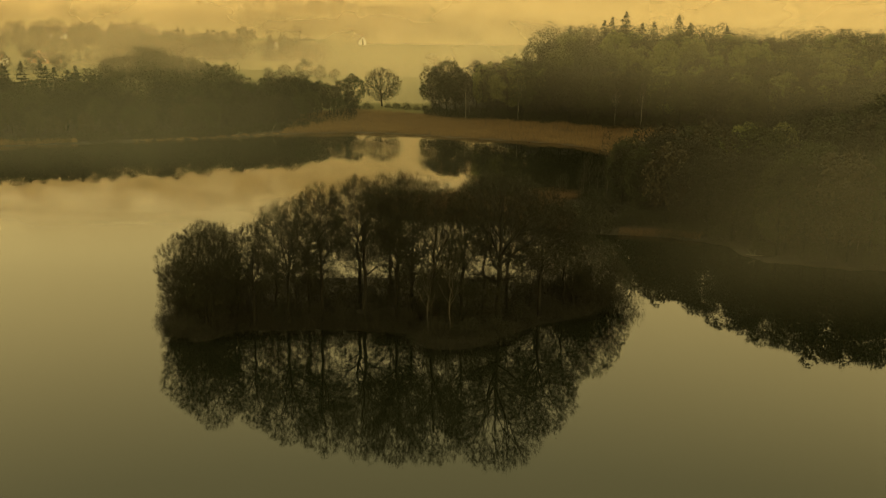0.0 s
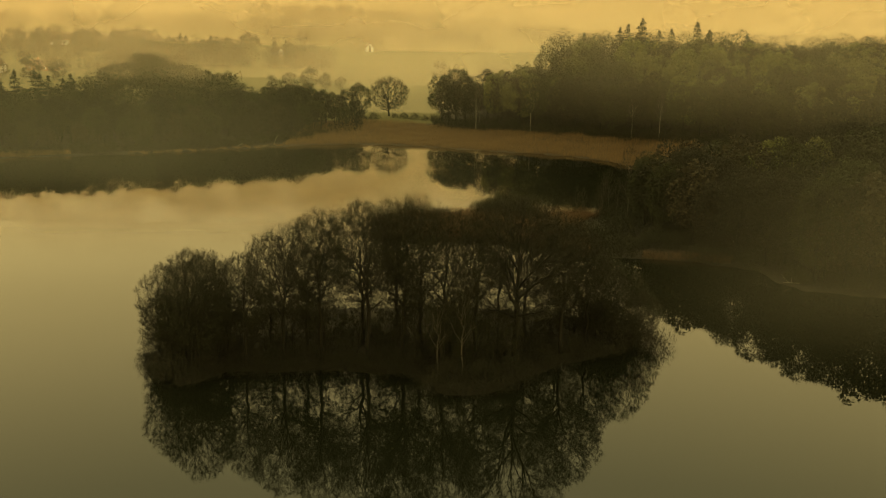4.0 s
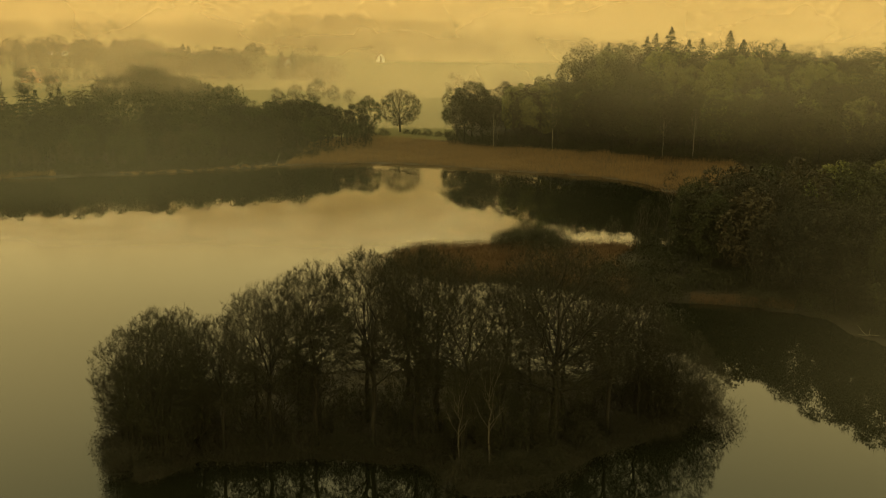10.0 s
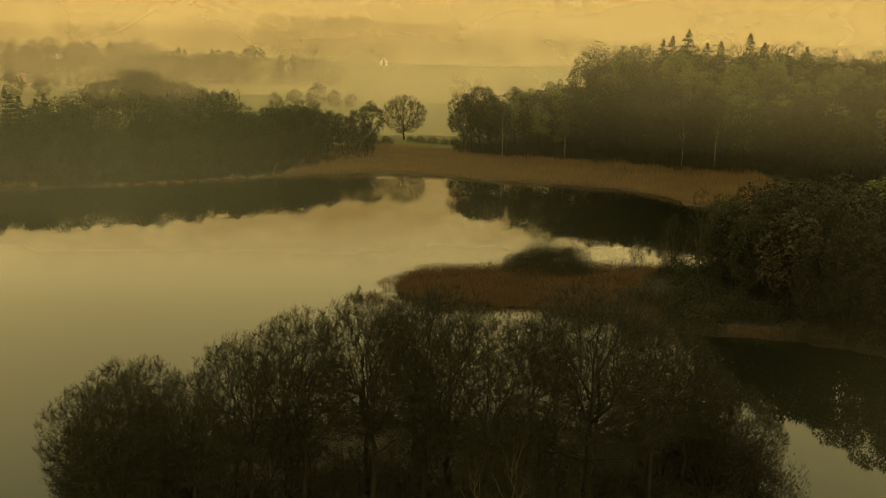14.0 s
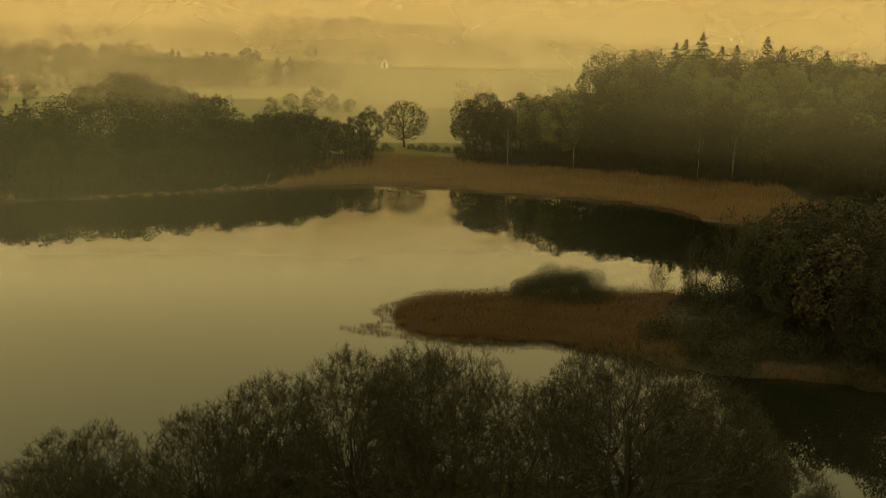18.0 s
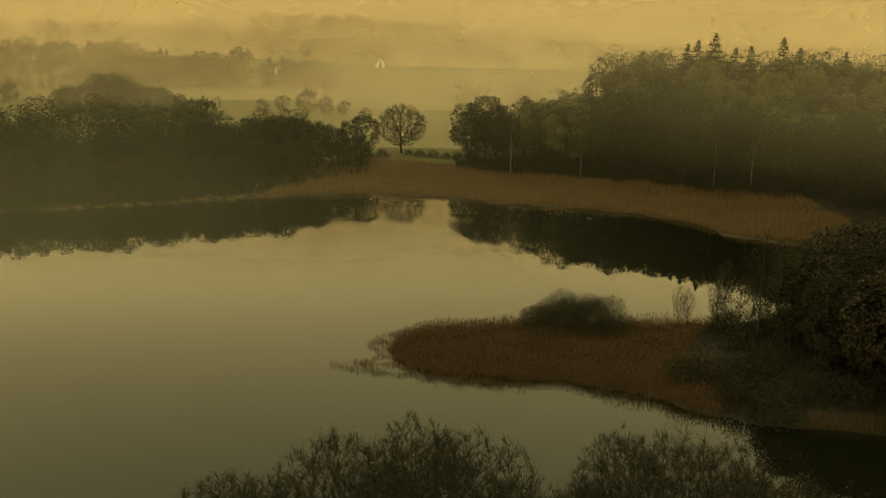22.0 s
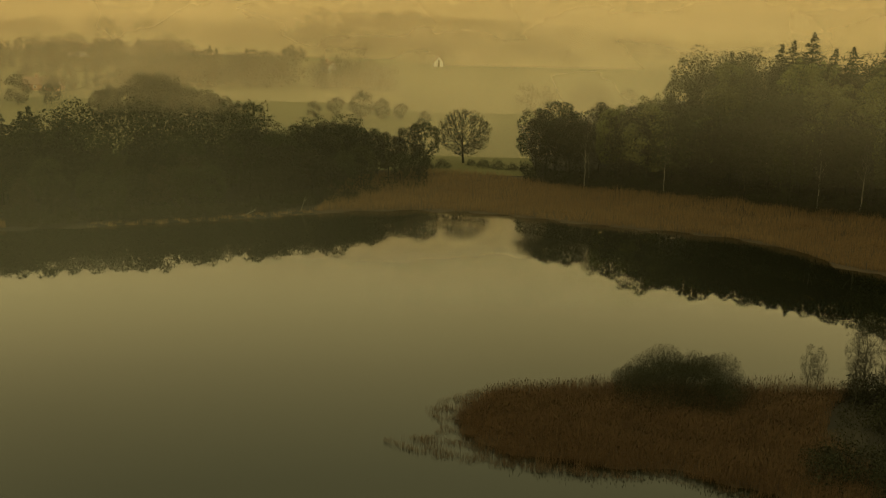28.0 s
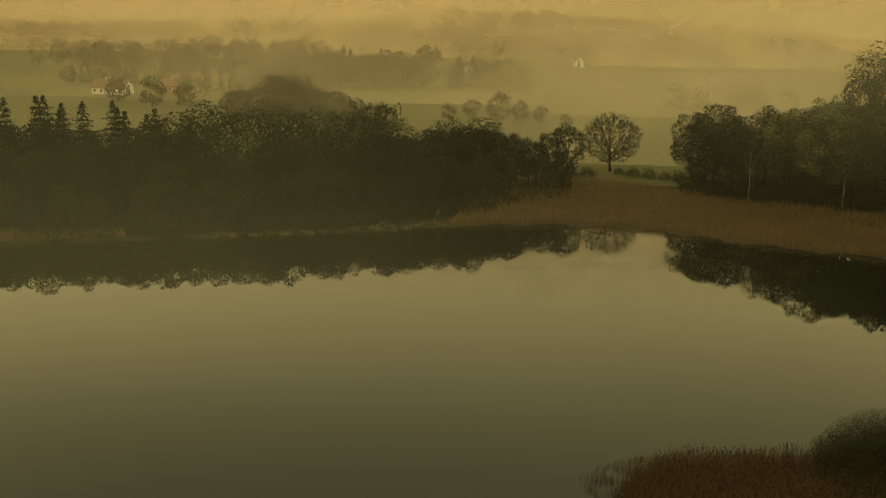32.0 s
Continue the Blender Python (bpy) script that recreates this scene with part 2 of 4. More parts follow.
def build_ground():
    xs, ys = axis(-200, 200, 2.5, (-3500, 3500)), axis(90, 350, 2.5, (-900, 4300))
    gx, gy = np.meshgrid(xs, ys)
    gz = land_height(gx.ravel(), gy.ravel())
    verts = np.column_stack([gx.ravel(), gy.ravel(), gz])
    nx, ny = len(xs), len(ys)
    i, j = np.meshgrid(np.arange(nx - 1), np.arange(ny - 1))
    a = (j * nx + i).ravel()
    faces = np.column_stack([a, a + 1, a + nx + 1, a + nx])
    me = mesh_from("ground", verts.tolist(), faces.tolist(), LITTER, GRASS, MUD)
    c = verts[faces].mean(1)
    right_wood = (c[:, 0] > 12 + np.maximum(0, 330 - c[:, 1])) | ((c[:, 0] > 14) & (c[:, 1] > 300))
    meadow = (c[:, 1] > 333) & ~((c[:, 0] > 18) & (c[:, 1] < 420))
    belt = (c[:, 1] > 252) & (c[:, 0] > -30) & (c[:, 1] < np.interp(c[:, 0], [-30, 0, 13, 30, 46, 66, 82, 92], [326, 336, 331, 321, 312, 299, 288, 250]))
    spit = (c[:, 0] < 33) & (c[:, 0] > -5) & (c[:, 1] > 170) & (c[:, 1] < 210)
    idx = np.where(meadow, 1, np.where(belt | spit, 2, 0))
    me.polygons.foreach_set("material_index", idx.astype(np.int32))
    tagged(new("ground", smooth(me)), "gently rolling lakeside ground of leaf litter, mud and meadow", "ground", kind="structure")


build_ground()
wm = mesh_from("water", [(-260, -160, 0), (230, -160, 0), (230, 330, 0), (-260, 330, 0)], [(0, 1, 2, 3)], WATER)
tagged(new("water", wm), "still dark lake water mirroring the amber mist", "lake", kind="structure")


# ---- trees ----
class Twigwork:
    """Collects tubes, slim twigs and leaves into one mesh."""

    def __init__(self):
        self.v, self.quads, self.tris, self.n = [], [], [], 0

    def add(self, verts, quads=None, tris=None):
        if quads is not None:
            self.quads.append(quads + self.n)
        if tris is not None:
            self.tris.append(tris + self.n)
        self.v.append(verts)
        self.n += len(verts)

    def tube(self, pts, radii, sides):
        self.tubes(np.asarray(pts)[None], np.asarray(radii)[None], sides)

    def tubes(self, pts, radii, sides):
        """Many tubes at once: pts (n, k, 3), radii (n, k)."""
        n, k = radii.shape
        d = np.empty_like(pts)
        d[:, 1:-1] = pts[:, 2:] - pts[:, :-2]
        d[:, 0], d[:, -1] = pts[:, 1] - pts[:, 0], pts[:, -1] - pts[:, -2]
        d /= np.linalg.norm(d, axis=2, keepdims=True) + 1e-9
        u = np.cross(d, np.array([0.3, 0.9, 0.2]))
        u /= np.linalg.norm(u, axis=2, keepdims=True) + 1e-9
        w = np.cross(d, u)
        a = 2 * math.pi * np.arange(sides) / sides
        ring = np.cos(a)[None, None, :, None] * u[:, :, None] + np.sin(a)[None, None, :, None] * w[:, :, None]
        verts = pts[:, :, None] + radii[:, :, None, None] * ring
        j, q = np.meshgrid(np.arange(k - 1), np.arange(sides), indexing="ij")
        q2 = (q + 1) % sides
        one = np.stack([j * sides + q, j * sides + q2, (j + 1) * sides + q2, (j + 1) * sides + q], -1).reshape(-1, 4)
        self.add(verts.reshape(-1, 3), quads=(one[None] + (np.arange(n) * k * sides)[:, None, None]).reshape(-1, 4))

    def needles(self, starts, ends, radius):
        """Three-sided spikes from starts to ends, all at once."""
        n = len(starts)
        d = ends - starts
        d /= np.linalg.norm(d, axis=1, keepdims=True) + 1e-9
        u = np.cross(d, np.array([0.31, 0.22, 0.92]))
        u /= np.linalg.norm(u, axis=1, keepdims=True) + 1e-9
        w = np.cross(d, u)
        r = np.broadcast_to(np.asarray(radius, float), (n,))[:, None]
        block = np.stack([starts + r * u, starts + r * (-0.5 * u + 0.87 * w), starts + r * (-0.5 * u - 0.87 * w), ends], 1).reshape(-1, 3)
        one = np.array(((0, 1, 3), (1, 2, 3), (2, 0, 3)))
        self.add(block, tris=(one[None] + 4 * np.arange(n)[:, None, None]).reshape(-1, 3))

    def blades(self, starts, ends, radius, rs):
        """The finest twigs: one slim blade each."""
        n = len(starts)
        u = np.cross(ends - starts, rs.normal(size=(n, 3)))
        u /= np.linalg.norm(u, axis=1, keepdims=True) + 1e-9
        block = np.stack([starts + radius * u, starts - radius * u, ends], 1).reshape(-1, 3)
        self.add(block, tris=np.arange(3 * n).reshape(-1, 3))

    def leaves(self, at, size, rs, facing=None, loose=0.5):
        """Small pointed leaves, turned every way or roughly facing outwards."""
        n = len(at)
        d = rs.normal(size=(n, 3))
        if facing is None:
            u = np.cross(d, rs.normal(size=(n, 3)))
        else:
            nrm = facing + loose * rs.normal(size=(n, 3))
            u = np.cross(nrm, d)
            d = np.cross(u, nrm)
        d /= np.linalg.norm(d, axis=1, keepdims=True) + 1e-9
        u /= np.linalg.norm(u, axis=1, keepdims=True) + 1e-9
        s = (size * rs.uniform(0.6, 1.4, n))[:, None]
        block = np.stack([at - s * d + 0.6 * s * u, at + s * d, at - 0.6 * s * u - 0.7 * s * d], 1).reshape(-1, 3)
        self.add(block, tris=np.arange(3 * n).reshape(-1, 3))

    def mesh(self, name, mat):
        me = bpy.data.meshes.new(name)
        me.materials.append(mat)
        if not self.n:
            return me
        quads = np.concatenate(self.quads) if self.quads else np.zeros((0, 4), int)
        tris = np.concatenate(self.tris) if self.tris else np.zeros((0, 3), int)
        verts = np.concatenate(self.v)
        me.vertices.add(len(verts))
        me.vertices.foreach_set("co", verts.astype(np.float32).ravel())
        me.loops.add(quads.size + tris.size)
        me.loops.foreach_set("vertex_index", np.concatenate([quads.ravel(), tris.ravel()]).astype(np.int32))
        me.polygons.add(len(quads) + len(tris))
        starts = np.concatenate([4 * np.arange(len(quads)), quads.size + 3 * np.arange(len(tris))])
        me.polygons.foreach_set("loop_start", starts.astype(np.int32))
        me.update(calc_edges=True)
        return me


def bend(p0, d0, p3, d3, n):
    p0, p3 = np.asarray(p0, float), np.asarray(p3, float)
    L = np.linalg.norm(p3 - p0)
    p1, p2 = p0 + d0 * L * 0.4, p3 - d3 * L * 0.3
    t = np.linspace(0, 1, n)[:, None]
    return (1 - t) ** 3 * p0 + 3 * (1 - t) ** 2 * t * p1 + 3 * (1 - t) * t * t * p2 + t ** 3 * p3


def unit(v):
    return v / (np.linalg.norm(v) + 1e-9)


def units(v):
    return v / (np.linalg.norm(v, axis=-1, keepdims=True) + 1e-9)


def fan_tree(seed, H, R, fork, limbs=5, levels=6, twigs=9000, twig=0.013, reach=0.8, leaves=3000, leaf=0.06, droop=0.0,
             thick=0.02, stems=1, spread=(18, 62), lumps=0.10, shell=0.45, lean=0.0, sprays=450):
    """A bare tree that forks again and again until it fills a domed crown: wood, fine twigs, buds."""
    rs = np.random.RandomState(seed)
    wood, fine, green = Twigwork(), Twigwork(), Twigwork()
    ph = rs.uniform(0, 6.28, 4)
    c, low = H * (0.52 + 0.25 * fork), H * fork * 0.75
    heart = np.array([0, 0, H * (0.25 + 0.4 * fork)])

    def fullness(p):
        """1 at the crown's skin."""
        az = np.arctan2(p[:, 1], p[:, 0])
        lump = 1 + lumps * (np.sin(2 * az + ph[0]) * 0.6 + np.sin(5 * az + ph[1]) * 0.5 + np.sin(0.9 * p[:, 2] + 3 * az + ph[2]) * 0.6)
        a = np.where(p[:, 2] > c, H - c, c - low)
        return (np.hypot(p[:, 0], p[:, 1]) / R) ** 2 / lump ** 2 + ((p[:, 2] - c) / a) ** 2 / (1 + 0.4 * (lump - 1))

    P, D, Q = [], [], []
    r0 = H * thick / math.sqrt(stems)
    for s in range(stems):
        a = rs.uniform(0, 6.28) + 6.28 * s / stems
        side = np.array([math.cos(a), math.sin(a), 0]) * (0 if stems == 1 else 1)
        tip = side * R * 0.42 + np.array([lean, rs.normal() * 0.5, H * rs.uniform(0.70, 0.78)])
        pts = bend(side * 0.4 - np.array([0, 0, 0.6]), np.array([0, 0, 1.0]), tip, unit(tip * (0.4, 0.4, 1) + side * 0.2), 12)
        pts[2:-1] += rs.normal(size=(9, 3)) * (H * 0.006, H * 0.006, 0)
        up = np.clip(pts[:, 2] / tip[2], 0, 1)
        radii = r0 * np.where(up < fork * 1.3, 1 - 0.3 * up, np.maximum(0.14, (1 - 0.3 * up) * (1 - 0.85 * (up - fork * 1.3) / (1 - fork * 1.3))))
        radii[:2] *= (1.5, 1.2)
        wood.tube(pts, radii, 8)
        for k in range(limbs):
            g = (k + rs.uniform(0.1, 0.9)) / limbs
            z = (max(fork, 0.1) + (0.97 - max(fork, 0.1)) * g ** 1.5) * tip[2]
            az = a + 2.4 * k + rs.uniform(-0.4, 0.4)
            tilt = math.radians(spread[1] + (spread[0] - spread[1]) * g + rs.uniform(-8, 8))
            P.append([np.interp(z, pts[:, 2], pts[:, q]) for q in range(3)])
            D.append((math.cos(az) * math.sin(tilt), math.sin(az) * math.sin(tilt), math.cos(tilt)))
            Q.append(min(np.interp(z, pts[:, 2], radii) * 0.72, r0 * 0.5))
    P, D, Q = np.array(P), np.array(D), np.array(Q)
    far = np.linspace(0.05, 1.6, 60)[:, None, None] * max(R, H / 2)
    inside = fullness((P + D * far).reshape(-1, 3)).reshape(60, -1) < 1
    total = 0.80 ** np.arange(levels)
    size, tips = np.maximum(inside.sum(0), 3) * 1.55 / 59 * max(R, H / 2) / total.sum() * 1.10, []
    for lev in range(levels):
        n = len(P)
        out = units(P - heart)
        L = (size * rs.uniform(0.75, 1.25, n))[:, None]
        mid = P + D * L * 0.5 + rs.normal(size=(n, 3)) * 0.05 * L
        D2 = units(D + 0.12 * out + 0.10 * rs.normal(size=(n, 3)) + np.array([0, 0, 0.10]))
        end = mid + D2 * L * 0.5
        over = fullness(end) > 1
        end[over] = P[over] + (end[over] - P[over]) * 0.5
        mid[over] = (P[over] + end[over]) * 0.5 + rs.normal(size=(over.sum(), 3)) * 0.03
        Q = np.maximum(Q, twig * 0.8)
        rad = np.stack([Q, Q * 0.84, Q * 0.70], 1)
        wood.tubes(np.stack([P, mid, end], 1), rad, 6 if lev < 2 else 4 if lev < 3 else 3)
        g = np.array((0.35, 0.7, 1.0))[:, None, None]
        tips.append(((P + (end - P) * g).reshape(-1, 3), np.tile(D2, (3, 1)), np.tile(Q * 0.6, 3)))
        keep = ~over | (lev < 2)
        e, d, q = end[keep], D2[keep], Q[keep] * 0.70
        kids = np.repeat(np.arange(len(e)), np.where(rs.rand(len(e)) < 0.42, 3, 2))
        m = len(kids)
        side = units(np.cross(d[kids], rs.normal(size=(m, 3))))
        ang = np.radians(rs.uniform(14, 42, m))[:, None]
        D = units(d[kids] * np.cos(ang) + side * np.sin(ang) + 0.12 * units(e[kids] - heart))
        P, Q, size = e[kids], q[kids] * rs.uniform(0.62, 0.90, m), size[keep][kids] * 0.80
    hold, way, girth = (np.concatenate(z) for z in zip(*tips))
    ends = []
    for count, inner in ((sprays, shell), (sprays * 2, shell + 0.1)):
        box_ = rs.uniform(-1.1, 1.1, (count * 9, 3)) * (R, R, 0) + np.column_stack([np.zeros((count * 9, 2)), rs.uniform(low, H, count * 9)])
        full = fullness(box_)
        goal = box_[(full < 1) & (full > inner * rs.uniform(0.3, 1.5, len(full)))][:count]
        n = len(goal)
        pick = np.empty(n, int)
        ray = units(goal - heart)
        for k in range(0, n, 300):
            diff = goal[k:k + 300, None] - hold[None]
            gap = np.linalg.norm(diff, axis=2)
            along = np.einsum("ijk,ik->ij", diff, ray[k:k + 300]) / (gap + 1e-6)
            pick[k:k + 300] = (gap * (1 + 1.2 * (1 - along)) + 0.6 * np.maximum(0, -diff[:, :, 2])).argmin(1)
        st, d0 = hold[pick], way[pick]
        L = np.linalg.norm(goal - st, axis=1, keepdims=True)
        to = units(goal - st)
        p1 = st + units(to + 0.5 * d0) * L * 0.36 + 0.03 * L * rs.normal(size=(n, 3))
        p2 = st + (goal - st) * 0.70 - np.array([0, 0, 0.06]) * L + 0.03 * L * rs.normal(size=(n, 3))
        r = np.clip(np.minimum(girth[pick], 0.007 * L[:, 0] + 0.008), twig, None)
        fine.tubes(np.stack([st, p1, p2, goal], 1), np.stack([r, r * 0.85, np.maximum(r * 0.7, twig * 0.8), np.full(n, twig * 0.6)], 1), 3)
        last = units(goal - p2 + np.array([0, 0, 0.08]))
        ends.append((p1, goal, last))
        hold = np.concatenate([hold, p1, p2, goal])
        way = np.concatenate([way, units(p2 - p1), last, last])
        girth = np.concatenate([girth, r * 0.8, r * 0.7, r * 0.5])
    a, b, w = (np.concatenate(z) for z in zip(*ends))
    k = rs.randint(0, len(a), twigs)
    st = a[k] + (b[k] - a[k]) * rs.uniform(0.2, 1, (twigs, 1))
    way = units(w[k] + 0.8 * rs.normal(size=(twigs, 3)) + 0.3 * units(st - heart) + np.array([0, 0, 0.15 - 1.6 * droop]))
    en = st + way * reach * rs.uniform(0.45, 1.1, (twigs, 1))
    fine.blades(st, en, twig, rs)
    if leaves:
        k = rs.randint(0, twigs, leaves)
        green.leaves(st[k] + (en[k] - st[k]) * rs.uniform(0.3, 1.1, (leaves, 1)) + 0.1 * rs.normal(size=(leaves, 3)), leaf, rs)
    return wood, fine, green


def lumpy(rs, n, H, R, low, clumps, size, squash=1.0):
    """Points on the skins of the clumps that make up a crown, with the way that each one faces."""
    d = rs.normal(size=(clumps * 4, 3))
    d = units(d[d[:, 2] > -1.6])
    keep = [0]
    for k in range(1, len(d)):
        if len(keep) < clumps and min(np.linalg.norm(d[k] - d[j]) for j in keep) > 1.9 / math.sqrt(clumps):
            keep.append(k)
    d = d[keep]
    m = len(d)
    c, a = (H + low) / 2, (H - low) / 2
    pr = rs.uniform(0.64, 0.86, m)[:, None]
    core = np.array([0, 0, c]) + d * (R, R, a) * pr * (1, 1, squash)
    rad = size * R * rs.uniform(0.75, 1.25, m)
    k = rs.choice(m, n, p=rad ** 2 / (rad ** 2).sum())
    f = units(rs.normal(size=(n, 3)) + 0.75 * units(d[k] * (1, 1, R / a) + np.array([0, 0, 0.25])))
    at = core[k] + f * (rad[k] * rs.uniform(0.72, 1.05, n))[:, None]
    at[:, 2] = np.clip(at[:, 2], 0.1, H * 1.02)
    return at, f


def wood_tree(seed, H, R, low, leaves, leaf, clumps=42, size=0.30, sprigs=1100, twig=0.024, loose=0.55):
    """A woodland tree seen from afar: trunk and limbs, a crown of budding clumps, and sprigs that fray its outline."""
    wood, fine, green = fan_tree(seed, H * 0.95, R * 0.9, max(0.16, low), 4, 3, 60, 0.02, leaves=0, thick=0.012, sprays=20)
    rs = np.random.RandomState(seed + 500)
    at, f = lumpy(rs, leaves, H, R, H * low, clumps, size)
    green.leaves(at, leaf, rs, f, loose)
    k = rs.randint(0, leaves, sprigs)
    way = units(f[k] + np.array([0, 0, 0.9]) + 0.4 * rs.normal(size=(sprigs, 3)))
    fine.blades(at[k] - way * 0.3, at[k] + way * rs.uniform(0.4, 1.0, (sprigs, 1)), twig, rs)
    return wood, fine, green


def shrub_work(seed, H, R, stems, twigs, twig=0.014, leaves=0, leaf=0.07, loose=0.6):
    """A domed bush: stems from the middle, twigs and small leaves through the outer half of the dome."""
    rs = np.random.RandomState(seed)
    wood, fine, green = Twigwork(), Twigwork(), Twigwork()
    ph = rs.uniform(0, 6.28, 3)

    def dome(n, inner, outer):
        d = rs.normal(size=(n, 3))
        d[:, 2] = np.abs(d[:, 2])
        d /= np.linalg.norm(d, axis=1, keepdims=True)
        lump = 1 + 0.10 * np.sin(4 * np.arctan2(d[:, 1], d[:, 0]) + ph[0]) + 0.10 * np.sin(7 * d[:, 0] + ph[1]) + 0.08 * np.sin(9 * d[:, 2] + 5 * d[:, 1] + ph[2])
        return d * (R, R, H) * (rs.uniform(inner, outer, n) * lump)[:, None], d

    tips, _ = dome(stems, 0.75, 0.98)
    for tip in tips:
        foot = np.array([tip[0] * 0.35, tip[1] * 0.35, -0.25])
        pts = bend(foot, unit(np.array([tip[0] * 0.2, tip[1] * 0.2, H])), tip, unit(tip + np.array([0, 0, H * 0.3])), 5)
        wood.tube(pts, np.linspace(0.05, 0.015, 5), 3)
    en, d = dome(twigs, 0.62, 1.04)
    st = en - (d * 0.6 + (0, 0, 0.5) + rs.normal(size=d.shape) * 0.25) * rs.uniform(0.25, 0.6, (twigs, 1)) * min(H * 0.35, 1.4)
    fine.needles(st, en, twig)
    if leaves:
        at, out = dome(leaves, 0.6, 1.02)
        green.leaves(at, leaf, rs, units(out / (R, R, H)), loose)
    return wood, fine, green


def conifer_work(seed, H, R, whorls, ragged=0.15):
    rs = np.random.RandomState(seed)
    wood, fine = Twigwork(), Twigwork()
    pts = np.column_stack([np.zeros(6), np.zeros(6), np.linspace(-0.4, H, 6)])
    wood.tube(pts, H * 0.016 * np.linspace(1, 0.05, 6), 6)
    for w in range(whorls):
        f = w / whorls
        z = H * (0.14 + 0.84 * f)
        length = R * (1 - f) ** 0.8 + 0.25
        for b in range(6):
            a = 2 * math.pi * (b + rs.rand()) / 6
            L = length * rs.uniform(1 - 2 * ragged, 1 + ragged)
            way = np.array([math.cos(a), math.sin(a), 0.0])
            p0 = np.array([0, 0, z])
            p1 = p0 + way * L + np.array([0, 0, -0.18 * L + 0.25 * f * L])
            n = 4
            g = np.linspace(0.15, 1.0, n)[:, None]
            st = p0 + (p1 - p0) * g
            sidew = np.array([-way[1], way[0], 0])
            for sgn in (-1, 1):
                en = st + (p1 - p0) * 0.22 + sgn * sidew * (0.32 * L * (1.1 - g)) + np.array([0, 0, -0.10 * L]) + rs.normal(size=st.shape) * 0.06
                fine.needles(st, en, 0.055 * L + 0.04)
            fine.needles(p0[None], p1[None], 0.05 * L + 0.03)
    f = rs.uniform(0, 1, 700) ** 1.3
    a = rs.uniform(0, 6.28, 700)
    rad = (R * (1 - f) ** 0.8 + 0.2) * rs.uniform(0.35, 1.0, 700) * (0.85 + 0.2 * np.sin(f * 40))
    fine.leaves(np.column_stack([np.cos(a) * rad, np.sin(a) * rad, H * (0.13 + 0.86 * f) - 0.18 * rad]), 0.24, rs)
    return wood, fine


KINDS = {}


def define(kind, name, label, category, wood_mat, fine_mat, leaf_mat, works, height):
    KINDS[kind] = dict(name=name, label=label, category=category, mats=(wood_mat, fine_mat, leaf_mat), works=works, height=height, made={})


def plant(kind, x, y, height=None, turn=None, rng=random, group="", sink=0.0, label=""):
    """Stands a tree of that kind on the ground; the first of each shape is built, the others are copies of it."""
    K = KINDS[kind]
    v = rng.randrange(len(K["works"]))
    turn = rng.uniform(0, 360) if turn is None else turn
    s = (height or K["height"] * rng.uniform(0.85, 1.12)) / K["height"]
    m = pose(x, y, ground_at(x, y) - sink, 0, 0, turn) @ Matrix.Diagonal((s * rng.uniform(0.92, 1.08), s, s, 1))
    if v in K["made"]:
        ob = copy_thing(K["made"][v], m)
        ob.scale = m.to_scale()
    else:
        ob = new(K["name"])
        wood, fine, green = (*K["works"][v](), None)[:3]
        part("trunk", smooth(wood.mesh("trunk", K["mats"][0])), ob)
        part("crown", fine.mesh("crown", K["mats"][1]), ob)
        if green and green.n:
            part("foliage", green.mesh("foliage", K["mats"][2]), ob)
        K["made"][v] = ob
        ob.matrix_basis = m
    tagged(ob, label or K["label"], K["category"], group)
    return ob


F, W = fan_tree, wood_tree
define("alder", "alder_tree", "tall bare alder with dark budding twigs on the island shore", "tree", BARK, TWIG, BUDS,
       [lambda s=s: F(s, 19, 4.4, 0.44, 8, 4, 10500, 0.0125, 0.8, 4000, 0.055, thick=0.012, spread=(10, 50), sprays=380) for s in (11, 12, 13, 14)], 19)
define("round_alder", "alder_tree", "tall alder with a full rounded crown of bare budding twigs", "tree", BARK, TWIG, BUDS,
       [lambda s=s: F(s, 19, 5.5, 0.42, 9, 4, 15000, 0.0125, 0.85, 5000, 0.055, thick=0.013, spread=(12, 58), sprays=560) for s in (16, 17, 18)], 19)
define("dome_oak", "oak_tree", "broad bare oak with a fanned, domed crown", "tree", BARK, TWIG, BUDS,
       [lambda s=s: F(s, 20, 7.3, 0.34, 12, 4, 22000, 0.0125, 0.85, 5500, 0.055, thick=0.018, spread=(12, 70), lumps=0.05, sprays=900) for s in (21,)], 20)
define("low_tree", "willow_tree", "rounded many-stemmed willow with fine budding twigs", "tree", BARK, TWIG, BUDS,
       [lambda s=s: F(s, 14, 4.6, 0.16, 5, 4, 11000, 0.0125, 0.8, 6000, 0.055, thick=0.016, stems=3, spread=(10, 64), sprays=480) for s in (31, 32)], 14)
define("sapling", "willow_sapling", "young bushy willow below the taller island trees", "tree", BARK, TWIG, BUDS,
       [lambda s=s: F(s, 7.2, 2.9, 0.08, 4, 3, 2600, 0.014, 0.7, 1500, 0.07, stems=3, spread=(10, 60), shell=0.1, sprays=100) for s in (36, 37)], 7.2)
define("birch", "birch_tree", "slender birch with a pale trunk and drooping bare twigs", "tree", BIRCH, TWIG, BUDS,
       [lambda s=s: F(s, 15, 2.4, 0.35, 9, 3, 2600, 0.012, 0.8, 800, 0.055, droop=0.35, thick=0.007, spread=(14, 46), shell=0.05, sprays=110) for s in (41, 42)], 15)
